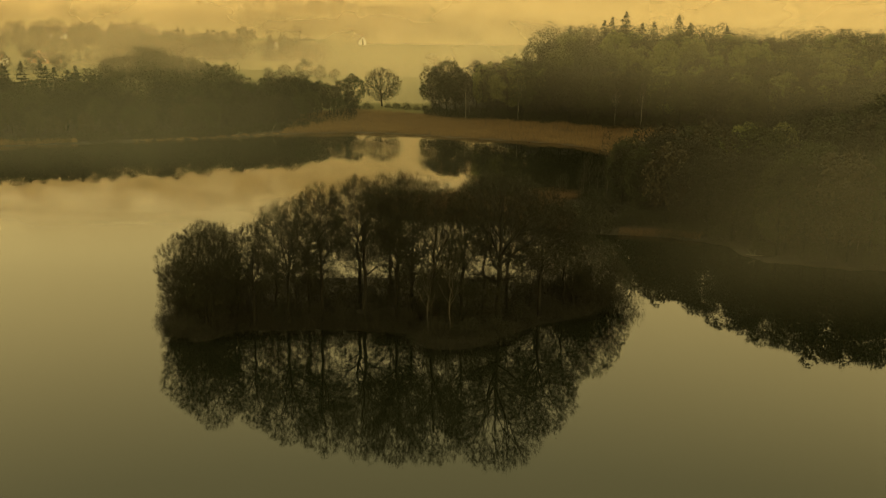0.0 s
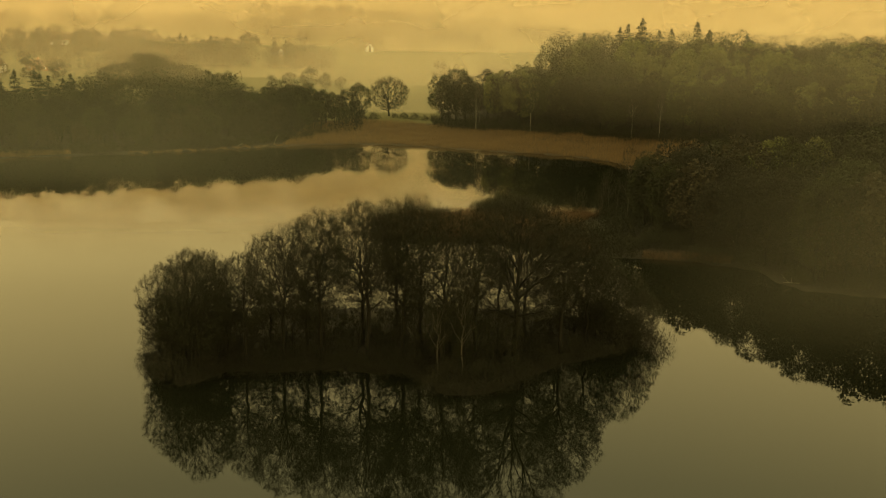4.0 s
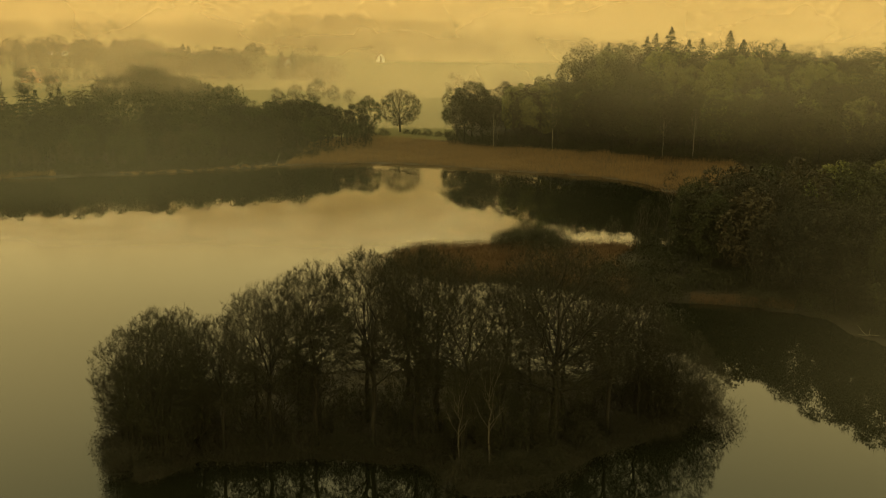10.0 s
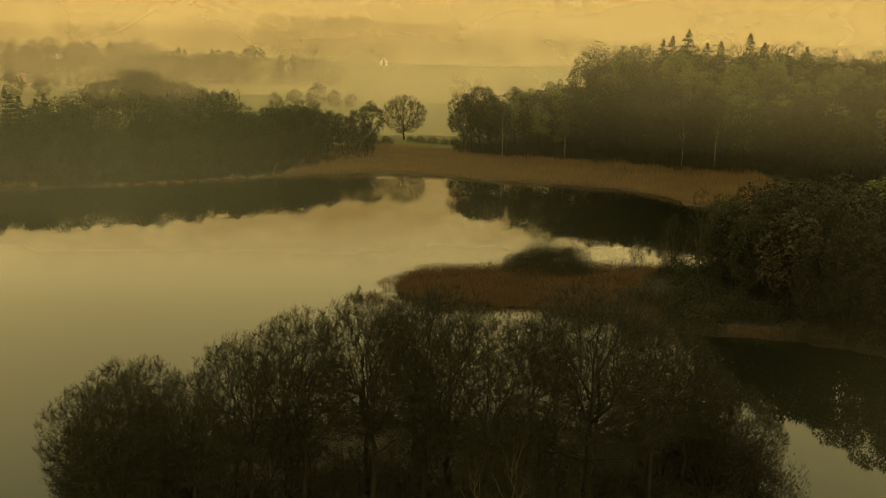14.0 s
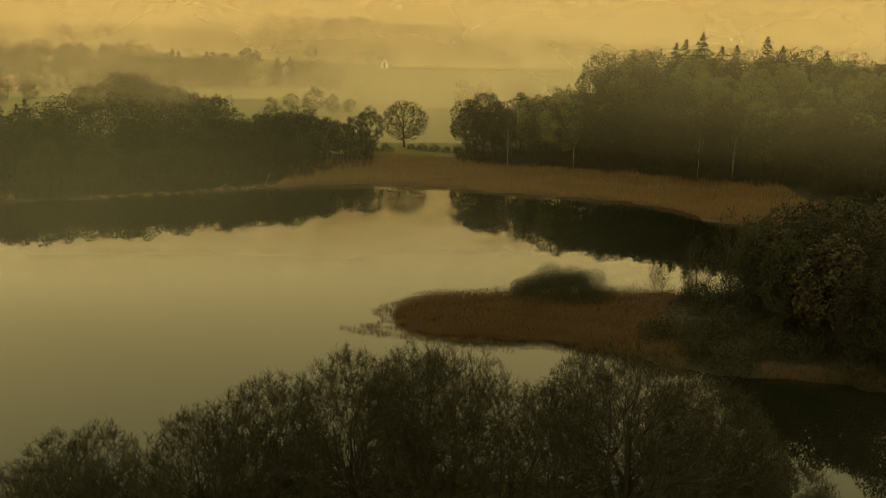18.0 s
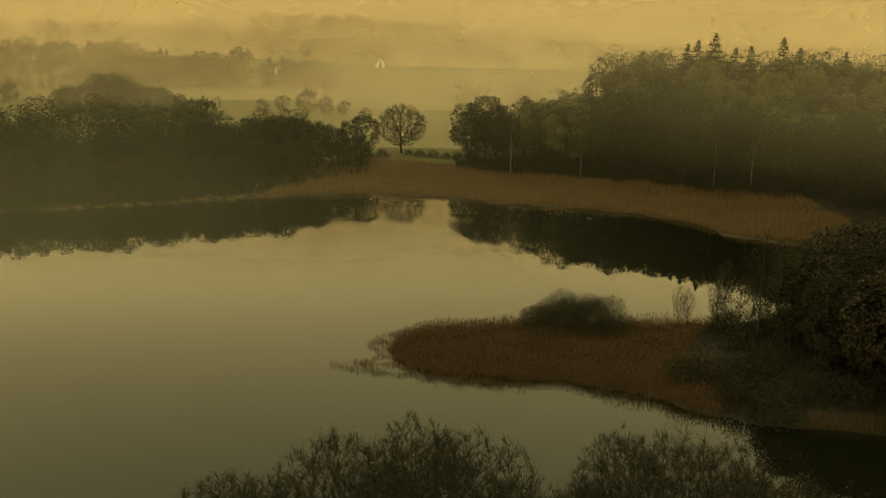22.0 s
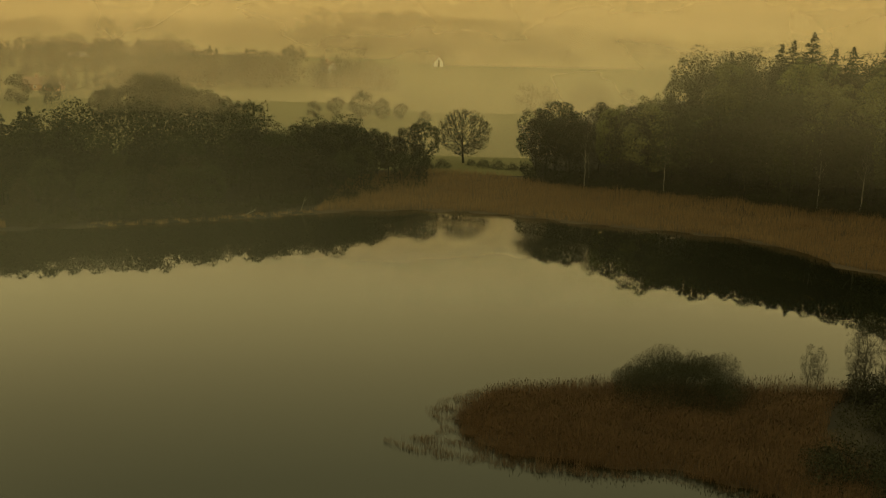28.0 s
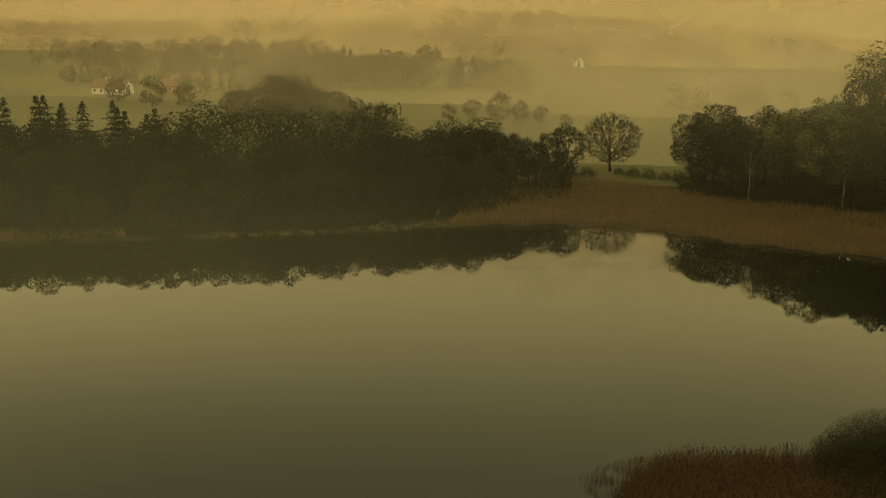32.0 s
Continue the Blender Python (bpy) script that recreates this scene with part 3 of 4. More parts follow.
define("pale_birch", "birch_tree", "slender birch with a bright pale trunk at the wood edge", "tree", PALE, TWIG, BUDS,
       [lambda: F(43, 15, 2.2, 0.5, 7, 3, 900, 0.022, 0.8, 300, 0.09, droop=0.3, thick=0.009, spread=(12, 40), shell=0.05, sprays=60)], 15)
define("lone_oak", "oak_tree", "solitary bare oak with a round fanned crown in the meadow", "tree", BARK, TWIG, BUDS,
       [lambda: F(51, 12, 6.2, 0.17, 11, 4, 7000, 0.027, 0.6, 500, 0.07, thick=0.022, spread=(10, 76), lumps=0.04, sprays=420)], 12)
define("wood_bare", "woodland_tree", "bare woodland tree with brownish twigs", "tree", BARK, TWIG, TWIG,
       [lambda s=s: W(s, 16, 4.7, 0.10, 3400, 0.22) for s in (61, 62, 63)], 16)
define("wood_bud", "woodland_tree", "woodland tree with a haze of olive buds", "tree", BARK, BUDS, BUDS,
       [lambda s=s: W(s, 16, 5.0, 0.08, 3600, 0.225) for s in (71, 72, 73)], 16)
define("wood_green", "beech_tree", "woodland beech in fresh spring green", "tree", BARK, BUDS, SPRING,
       [lambda s=s: W(s, 17, 5.4, 0.14, 3800, 0.24, 36, 0.32, 250) for s in (81, 82)], 17)
define("wood_russet", "woodland_tree", "woodland tree with reddish-brown twigs", "tree", BARK, RUSSET, RUSSET,
       [lambda s=s: W(s, 13, 4.0, 0.12, 2300, 0.23) for s in (91, 92)], 13)
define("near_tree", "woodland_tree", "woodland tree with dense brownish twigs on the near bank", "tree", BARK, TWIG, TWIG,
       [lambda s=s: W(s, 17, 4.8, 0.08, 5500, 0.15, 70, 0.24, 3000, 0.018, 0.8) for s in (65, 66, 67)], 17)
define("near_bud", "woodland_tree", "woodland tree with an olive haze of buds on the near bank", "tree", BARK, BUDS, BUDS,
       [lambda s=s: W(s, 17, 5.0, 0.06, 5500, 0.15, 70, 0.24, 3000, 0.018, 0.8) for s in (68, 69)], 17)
define("spruce", "spruce_tree", "dark spruce with layered drooping branches", "conifer", BARK, NEEDLE, None,
       [lambda s=s: conifer_work(s, 15, 4.3, 11, 0.26) for s in (101, 102, 103)], 15)
define("far_tree", "hedgerow_tree", "hazy rounded tree beside the meadow", "tree", BARK, TWIG, BUDS,
       [lambda s=s: W(s, 10, 4.6, 0.06, 1500, 0.27, 30, 0.33, 150, 0.04) for s in (111, 112, 113)], 10)
define("willow_bush", "willow_bush", "dense domed willow bush in the reed bed", "bush", BARK, WILLOW, WILLOW,
       [lambda: shrub_work(121, 5.4, 8.3, 110, 18000, 0.014, 42000, 0.058, 0.9)], 5.4)
define("shore_bush", "shore_bush", "low tangled grey-green bush along the shore", "bush", BARK, WILLOW, BRAMBLE,
       [lambda s=s: shrub_work(s, 2.9, 2.6, 8, 420, 0.016, 1300, 0.10, 0.9) for s in (131, 132, 133)], 3.0)
# both island bushes: leaves in the twig colour, standing for shade under the trees
define("edge_bush", "edge_bush", "small bush hanging over the island shore, darkened for shade", "bush", BARK, TWIG, TWIG,
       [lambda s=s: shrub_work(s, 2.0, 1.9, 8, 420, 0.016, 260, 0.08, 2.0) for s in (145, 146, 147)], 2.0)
define("isle_bush", "waterside_bush", "bush overhanging the water at the island edge, darkened for shade", "bush", BARK, TWIG, TWIG,
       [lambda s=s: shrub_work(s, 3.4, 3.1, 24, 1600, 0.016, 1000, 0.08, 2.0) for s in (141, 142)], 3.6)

R1 = random.Random(5)
# island: front row and dome trees
for x, y, h, kind in [(-24.5, 121.5, 12.6, "low_tree"), (-21.5, 119.5, 14, "low_tree"), (-18.2, 121.5, 13.0, "alder"), (-15.8, 119.5, 14.4, "alder"),
                      (-11.4, 121, 17.4, "round_alder"), (-7.0, 121.5, 19.4, "alder"), (-1.4, 121, 20.4, "alder"),
                      (2.8, 122, 20.8, "round_alder"), (7.4, 119.5, 19.8, "round_alder"), (9.6, 116, 14.4, "birch"), (6.8, 116.5, 12.0, "birch"),
                      (16.4, 121.5, 21.2, "dome_oak"), (11.6, 123, 18.4, "alder"), (22.4, 124, 18.0, "round_alder"), (26.2, 127, 15.0, "alder"),
                      (-23.2, 125.5, 13, "low_tree"), (-9.0, 125, 17.5, "alder"), (-2.2, 126.5, 19, "round_alder"),
                      (5.0, 127, 19.5, "alder"), (-13.6, 126.5, 14.5, "alder"), (18.5, 129, 17.5, "round_alder"),
                      (2.0, 134, 17, "alder"), (23.5, 132, 14.5, "alder"),
                      (-22.0, 131, 11.5, "low_tree"), (16.0, 137, 15, "alder"), (28.0, 129, 12, "low_tree"),
                      (31.0, 127.5, 10.5, "low_tree"), (33.6, 128.6, 8.0, "low_tree"), (30, 133, 10, "low_tree")]:
    plant(kind, x, y, h * 0.98, rng=R1, group="trees of the island", sink=0.1)
for x, y, h in [(-24, 116.5, 3.4), (-20, 117.5, 3.0), (-16, 120, 3.2), (-12, 120, 3.0), (-8, 120.4, 3.4), (-4, 120, 3.0), (0, 120.2, 3.4),
                (4, 119, 3.2), (8, 114.5, 3.4), (12, 114.5, 3.2), (15.5, 116.5, 3.0), (19, 121, 3.2), (24, 124, 3.0), (28.5, 127.5, 5.0), (32, 128.5, 5.2),
                (34.6, 127.5, 4.0), (30.5, 132, 6.0), (-26.5, 125, 4.0), (10, 119, 3.6), (2, 124, 3.6), (-6, 125, 3.6), (14, 121, 3.4), (-19, 123, 3.4),
                (7, 123, 3.4), (-12, 124, 3.2), (20, 126, 3.6), (-2, 129, 3.4), (12, 133, 3.4), (-10, 135, 3.2), (25, 136, 4.0), (-24, 134, 3.6)]:
    plant("isle_bush", x, y, h, rng=R1, group="bushes of the island")

R1b = random.Random(77)
for k in range(len(ISLAND)):
    (ax, ay), (bx, by) = ISLAND[k], ISLAND[(k + 1) % len(ISLAND)]
    n = max(1, round(math.hypot(bx - ax, by - ay) / 1.7))
    for q in range(n):
        f = (q + R1b.uniform(0.1, 0.9)) / n
        plant("edge_bush", ax + (bx - ax) * f, ay + (by - ay) * f + 0.1, R1b.uniform(1.0, 2.1), rng=R1b, group="bushes along the island shore")

for x, y in [(-26, 123), (-23.5, 120.5), (-19.5, 121), (-16.6, 123), (-13.5, 121.5), (-10.2, 122.5), (-6.2, 123), (-3, 123.5), (0.8, 123.5), (4.6, 122),
             (8.6, 121), (11.0, 118.5), (14.0, 119.5), (18.2, 124.5), (21.5, 128), (25, 130), (28, 128.8), (14.5, 126), (9, 126), (3, 130), (-9, 128.5), (-16, 129), (-20, 126), (-26, 127)]:
    plant("sapling", x, y, R1b.uniform(5.5, 8.5), rng=R1b, group="low trees of the island")

# spit with the willow bush and birches
plant("willow_bush", 24.4, 202.4, 5.1, turn=20, rng=R1)
for x, y, h in [(38.4, 203, 6.5), (39.8, 203.6, 6.0), (43.5, 202.5, 9.4), (45.0, 204, 10.0), (46.4, 202, 8.2), (48.8, 203, 9.0), (42.2, 199, 7.0)]:
    plant("birch", x, y, h, rng=R1, group="birches of the spit")


def wood(rng, kinds, count, x0, x1, y0, y1, gap, allow, group, size=(0.85, 1.15), low=None):
    """Trees at random, at least gap apart, where allow says so."""
    spots, tries = [], 0
    while len(spots) < count and tries < count * 60:
        tries += 1
        x, y = rng.uniform(x0, x1), rng.uniform(y0, y1)
        if not allow(x, y) or any((x - a) ** 2 + (y - b) ** 2 < gap * gap for a, b in spots):
            continue
        spots.append((x, y))
    names, weights = zip(*kinds)
    for x, y in spots:
        k = rng.choices(names, weights)[0]
        plant(k, x, y, KINDS[k]["height"] * rng.uniform(*size) * (low(x, y) if low else 1), rng=rng, group=group)
    return spots


def dist(x, y):
    return float(shore_distance(np.array([x]), np.array([y]), LAKE)[0])


# left wood behind the far shore
LEFT_EDGE = [(-180, 232), (-112, 269), (-80, 279), (-50, 289), (-30, 304), (-18, 316), (-8, 322)]


def left_front(x):
    return float(np.interp(x, [p[0] for p in LEFT_EDGE], [p[1] for p in LEFT_EDGE]))


R2 = random.Random(8)
wood(R2, [("wood_bare", 4), ("wood_bud", 4), ("wood_russet", 1)], 105, -160, -9, 240, 345, 4.6,
     lambda x, y: left_front(x) + 2 < y < left_front(x) + (22 if x < -26 else 14), "trees of the far shore wood", (0.74, 0.92), lambda x, y: (1 - 0.10 * float(step(-24, -10, x))) * (0.66 + 0.34 * float(step(3, 14, y - left_front(x)))))
for x, y, h in [(-94.7, 314, 16), (-98, 317, 14), (-101, 313, 15.5), (-105, 318, 15), (-112, 316, 16.5), (-116, 314, 15), (-88, 316, 13), (-122, 318, 17), (-108, 322, 15.5), (-130, 316, 16.5), (-119, 320, 15), (-126, 322, 16)]:
    plant("spruce", x, y, h, rng=R2, group="spruces behind the shore wood")
for x, y, h in [(-79, 352, 15.5), (-85, 358, 15.5), (-73, 356, 15), (-91, 352, 13), (-67, 350, 12.5), (-80, 363, 15.5), (-61, 346, 11.5), (-56, 342, 11), (-96, 358, 11),
                (-82, 354, 16), (-76, 353, 15), (-88, 356, 14.5), (-70, 353, 13.5), (-78, 358, 16), (-64, 348, 12), (-93, 355, 12), (-52, 340, 10.5)]:
    plant("wood_bud", x * 1.07, y + 22, h * R2.uniform(0.78, 0.98), rng=R2, group="tall clump behind the shore wood")
for x in np.arange(-100, -20, 4.2):
    y = left_front(x) + R2.uniform(-1.5, 2)
    plant("shore_bush", float(x), y, R2.uniform(2.2, 4.0), rng=R2, group="bushes of the far shore")

for x, y, h in [(-49, 314, 12.5), (-44, 316, 12), (-38, 318, 12.5), (-33, 320, 12), (-28, 322, 12.5), (-24, 324, 12), (-36, 312, 13), (-42, 309, 13), (-30, 314, 13), (-25, 317, 12.5), (-20, 320, 12), (-16, 322, 10.5)]:
    plant(R2.choice(("wood_bare", "wood_bud")), x, y + 7, h - 0.9, rng=R2, group="trees of the far shore wood")

for x, y, h in [(-92, 305, 13.5), (-97, 308, 13), (-103, 304, 13.5), (-108, 308, 13), (-114, 306, 14), (-119, 309, 13.5), (-125, 306, 14), (-131, 309, 14), (-88, 309, 13), (-111, 302, 13.5), (-122, 301, 14)]:
    plant(R2.choice(("wood_bare", "wood_bud")), x, y, h, rng=R2, group="trees of the far shore wood")

# lone oak and its hedge
plant("lone_oak", 0, 345, 13.4, turn=40, rng=R2)
for x, y, h in [(5, 340, 2.2), (8.5, 339, 2.4), (12, 338, 2.0), (15.5, 337.5, 2.6), (19, 338, 2.4), (2, 342, 1.6), (-5, 338, 2.6), (-9, 336, 3.0), (-12, 333, 3.2)]:
    plant("shore_bush", x, y, h, rng=R2, group="hedge by the lone oak")



def snag(label, x, y, length, rise, turn, name="fallen_trunk"):
    """A dead pale trunk that leans or lies, with two broken stubs."""
    ob = new(name)
    ob.matrix_basis = pose(x, y, ground_at(x, y) + 0.1, 0, 0, turn)
    tw = Twigwork()
    pts = np.array([(k / 6 * length * math.cos(rise), 0.1 * math.sin(k * 1.7), k / 6 * length * math.sin(rise) - 0.2) for k in range(7)])
    tw.tube(pts, np.linspace(0.09, 0.03, 7), 6)
    part("trunk", smooth(tw.mesh("trunk", PALE)), ob)
    for k, sgn in ((3, 1), (4, -1)):
        tb = Twigwork()
        tb.tube(np.array([pts[k], pts[k] + (0.5, 0.4 * sgn, 0.5), pts[k] + (0.9, 0.9 * sgn, 1.2)]), np.array([0.035, 0.025, 0.012]), 5)
        part("branch", smooth(tb.mesh("branch", PALE)), ob)
    tagged(ob, label, "dead tree")


snag("bleached fallen trunk leaning over the far shore", -44, 290.5, 3.6, 0.35, 25)
snag("bleached dead trunk lying at the far shore", -37, 294, 2.6, 0.1, 10)
snag("bleached leaning dead stem at the far shore", -33, 297, 3.2, 1.25, 20)
snag("bleached dead trunk lying by the wooded bank", 66, 156, 4.0, 0.15, 200)
snag("pale leaning dead trunk on the wooded bank", 62, 176, 8, 1.1, 120)

# right hill wood
RIGHT_EDGE = [(13, 331), (30, 321), (46, 312), (66, 299), (82, 288), (100, 266), (118, 240)]


def right_front(x):
    return float(np.interp(x, [p[0] for p in RIGHT_EDGE], [p[1] for p in RIGHT_EDGE]))


R3 = random.Random(12)
wood(R3, [("wood_bare", 4), ("wood_bud", 4), ("wood_green", 1), ("birch", 0.5)], 60, 15, 130, 235, 345, 4.2,
     lambda x, y: right_front(x) + 1 < y < right_front(x) + 10, "trees at the edge of the hill wood", (0.94, 1.10))
wood(R3, [("wood_bare", 3), ("wood_bud", 4), ("wood_green", 5), ("spruce", 0.1)], 120, 20, 190, 240, 352, 6.0,
     lambda x, y: right_front(x) + 9 < y and (x > 50 or y < right_front(x) + 17), "trees of the hill wood", (0.76, 0.94))
for x, y, h in [(85.6, 351, 20.5), (80.5, 350, 18.5), (78, 351, 17.5), (104.6, 351, 19.5), (92, 353, 16.5), (96, 352, 17), (107, 345, 17), (121, 348, 16), (66, 352, 15.5)]:
    plant("spruce", x, y, h, rng=R3, group="spruces on the hill crest")
for x, y, h in [(27.5, 322, 13), (43.5, 312.5, 14), (71, 296, 13), (78, 292, 14)]:
    plant("pale_birch", x, y, h, rng=R3, group="birches at the hill wood edge")
for x in np.arange(16, 96, 4.5):
    plant("shore_bush", float(x), right_front(x) + R3.uniform(-2.5, 1), R3.uniform(2.0, 4.0), rng=R3, group="bushes below the hill wood")

# near wood
NEAR_POLY = [(44, 207), (50, 206), (64, 210), (80, 217), (92, 232), (120, 240), (170, 235), (170, 130), (112, 145), (85, 150), (72, 152), (67, 156),
             (63, 164), (58, 170), (50, 178), (46, 188), (44, 198)]
R4 = random.Random(21)


def in_near(x, y, margin=0.0):
    return float(shore_distance(np.array([x]), np.array([y]), NEAR_POLY)[0]) < -margin


wood(R4, [("wood_bare", 4), ("wood_bud", 3), ("wood_russet", 2), ("birch", 1), ("wood_green", 0.6)], 70, 44, 135, 140, 235, 4.6,
     lambda x, y: in_near(x, y, 2.0), "trees of the near wood", (0.80, 1.04))
EDGE = [(57, 173, 14), (60, 169.5, 16), (63.5, 165.5, 17), (66.5, 160, 17), (68, 156, 17), (71.5, 153.5, 17), (75, 152.5, 18), (78.5, 152, 18), (82, 151.5, 18.5), (85.5, 151, 19),
        (89, 150.5, 19), (93, 150, 19.5), (97, 149, 20), (101, 148.5, 19), (105, 148, 20), (110, 147, 20), (115, 145, 20), (120, 142, 20), (67, 166, 17), (72, 159, 18), (79, 157, 18), (86, 156, 19), (94, 155, 19),
        (102, 154, 19), (62, 175, 16), (55, 179, 15), (51, 184, 14), (49, 190, 14), (53, 190, 15.5), (52, 197, 14.5), (56, 186, 16), (58, 195, 16), (61, 203, 15), (66, 207, 15), (60, 181, 16), (65, 185, 17)]
for x, y, h in EDGE:
    plant(R4.choice(("near_tree", "near_bud", "near_tree", "near_bud", "wood_russet")), x, y, h, rng=R4, group="trees of the near wood")
wood(R4, [("shore_bush", 1)], 110, 30, 110, 145, 212, 2.6,
     lambda x, y: dist(x, y) > 1.0 and (in_near(x, y, -1) or (x > 33 and y < 186)) and dist(x, y) < 16, "bushes of the near shore", (0.7, 1.35))

# meadow trees, hedgerows and far conifers
R5 = random.Random(33)
for x, y, h in [(-31.8, 408, 8.5), (-26, 415, 6), (-20, 418, 5), (-40, 412, 5.5), (-142, 416, 9.5), (-133, 420, 7), (-158, 425, 8), (-46, 405, 5), (-12, 410, 4.5)]:
    plant("far_tree", x, y, h, rng=R5, group="meadow trees")
for x0, y0, x1, y1, n, kinds, h in [(-152, 455, -120, 466, 14, ("far_tree", "spruce"), 7), (-128, 478, -66, 490, 14, ("spruce", "spruce", "far_tree"), 13),
                                    (-58, 480, -28, 478, 6, ("far_tree", "spruce"), 11), (-205, 470, -165, 480, 10, ("far_tree", "spruce"), 8),
                                    (-230, 524, -130, 545, 12, ("far_tree", "spruce"), 11), (-185, 515, -150, 518, 14, ("spruce",), 10), (20, 455, 60, 470, 8, ("far_tree",), 8)]:
    for k in range(n):
        f = (k + R5.random()) / n
        plant(R5.choice(kinds), x0 + (x1 - x0) * f + R5.uniform(-3, 3), y0 + (y1 - y0) * f + R5.uniform(-4, 4), h * R5.uniform(0.7, 1.2), rng=R5, group="hedgerow trees beyond the meadow")


def far_woods(name, label, seed, count, x0, x1, y0, y1, size, allow=None, leaves=90, mat=None):
    """Trees past counting, as one mesh of small ragged crowns on thin trunks."""
    rs = np.random.RandomState(seed)
    tw = Twigwork()
    px, py = rs.uniform(x0, x1, count * 5), rs.uniform(y0, y1, count * 5)
    if allow:
        ok = allow(px, py)
        px, py = px[ok], py[ok]
    px, py = px[:count], py[:count]
    pz = land_height(px, py)
    for x, y, z in zip(px, py, pz):
        h = size * rs.uniform(0.75, 1.15)
        at, f = lumpy(rs, leaves, h, h * 0.36, h * 0.04, 16, 0.42)
        tw.leaves(at + (x, y, z), h * 0.50 / math.sqrt(leaves), rs, f, 0.55)
        st = np.array([[x, y, z - 0.3]])
        tw.needles(st, st + (0, 0, h * 0.85), h * 0.018)
    tagged(new(name, tw.mesh(name, mat or TWIG)), label, "woods", kind="stuff")


def undergrowth(label, seed, count, x0, x1, y0, y1, allow, height=2.2, leaf=0.16, mat=None):
    """Brambles, saplings and dead stems on a wood's floor."""
    rs = np.random.RandomState(seed)
    px, py = rs.uniform(x0, x1, count * 6), rs.uniform(y0, y1, count * 6)
    ok = allow(px, py)
    px, py = px[ok][:count], py[ok][:count]
    pz = np.maximum(land_height(px, py), 0)
    tall = height * (0.55 + 0.45 * np.sin(px * 0.8 + np.sin(py * 0.6) * 2) * np.sin(py * 0.7))
    st = np.column_stack([px, py, pz - 0.1])
    en = st + np.column_stack([rs.normal(0, 0.3, len(px)), rs.normal(0, 0.3, len(px)), tall * rs.uniform(0.5, 1.2, len(px))])
    tw = Twigwork()
    tw.needles(st, en, 0.02)
    for f in (0.35, 0.65, 0.9):
        tw.leaves(st + (en - st) * f + rs.normal(size=st.shape) * 0.2, leaf, rs)
    tagged(new("undergrowth", tw.mesh("undergrowth", mat or BRAMBLE)), label, "undergrowth", kind="stuff")


SPIT_CORE = [(35, 171), (60, 165), (60, 205), (44, 206), (40, 198), (37, 190), (39, 182)]


def poly_inside(poly, margin=0.0):
    return lambda x, y: shore_distance(x, y, poly) < -margin


lf = lambda x: np.interp(x, [q[0] for q in LEFT_EDGE], [q[1] for q in LEFT_EDGE])
rf = lambda x: np.interp(x, [q[0] for q in RIGHT_EDGE], [q[1] for q in RIGHT_EDGE])
far_woods("shore_wood", "dense olive-brown wood behind the far shore wood", 31, 180, -210, -26, 235, 345, 11.2, lambda x, y: (y > lf(x) + 14) & (y < lf(x) + 42), 650, BUDS)
far_woods("shore_wood", "hazy wood between the shore and the tall clump", 34, 60, -102, -48, 314, 350, 11.5, None, 420, BUDS)
far_woods("hill_wood", "dense olive-brown wood covering the hill", 32, 390, 24, 260, 235, 402, 14.2, lambda x, y: (y > rf(x) + 6) & (y < 375 + 27 * (x > 70)) & ((x > 50) | (y < rf(x) + 19)), 700, BUDS)
far_woods("shore_wood", "dense dark wood on the near bank", 33, 190, 52, 185, 140, 245, 13.5, lambda x, y: shore_distance(x, y, NEAR_POLY) < -4, 560, TWIG)
# island floor: TWIG in place of BRAMBLE puts the crowns' shade into the colour
undergrowth("tangled undergrowth below the island trees, darkened for their shade", 41, 6500, -32, 34, 109, 146, poly_inside(ISLAND, -0.5), 1.4, 0.10, TWIG)
undergrowth("tangled undergrowth along the far shore wood", 42, 5000, -170, -8, 235, 330, lambda x, y: (y > lf(x) - 2) & (y < lf(x) + 9), 3.0, 0.22)
undergrowth("tangled undergrowth along the hill wood", 43, 6000, 14, 125, 235, 340, lambda x, y: (y > rf(x) - 2) & (y < rf(x) + 10), 3.0, 0.22)
undergrowth("tangled undergrowth behind the spit reeds", 45, 3500, 32, 60, 168, 206, lambda x, y: (shore_distance(x, y, SPIT_CORE) < 0) & (shore_distance(x, y, LAKE) > 0.2), 1.8, 0.10)
undergrowth("tangled undergrowth of the near bank", 44, 15000, 38, 140, 145, 232, lambda x, y: (shore_distance(x, y, NEAR_POLY) < 2) & (shore_distance(x, y, LAKE) > 0.3), 2.8, 0.11)
far_woods("tree_belt", "belt of hazy conifers and bare trees beyond the meadow", 51, 75, -132, -64, 478, 506, 11.5, None, 1000, NEEDLE)
far_woods("tree_belt", "short belt of hazy trees beyond the meadow", 52, 24, -58, -27, 478, 490, 10.5, None, 1000, NEEDLE)
far_woods("tree_belt", "long belt of hazy trees behind the farm", 53, 110, -250, -120, 528, 568, 10.5, None, 800)
far_woods("tree_belt", "hazy trees around the white house", 54, 110, -75, 60, 604, 648, 9.0, None, 700)
hump = lambda x, y: y < 850 - np.abs(x + 20) * 0.5
far_woods("far_woods", "hazy wooded slope rising out of the mist", 3, 200, -150, 130, 664, 722, 11, hump, 380)
far_woods("far_woods", "fainter woods higher on the misty slope", 5, 200, -150, 130, 742, 800, 12, hump, 300)
far_woods("far_woods", "faintest woods on the crest of the misty slope", 6, 120, -140, 110, 820, 858, 12, hump, 260)
far_woods("far_woods", "faint wooded rise dissolving in the mist", 4, 240, -480, -120, 664, 722, 11, None, 280)
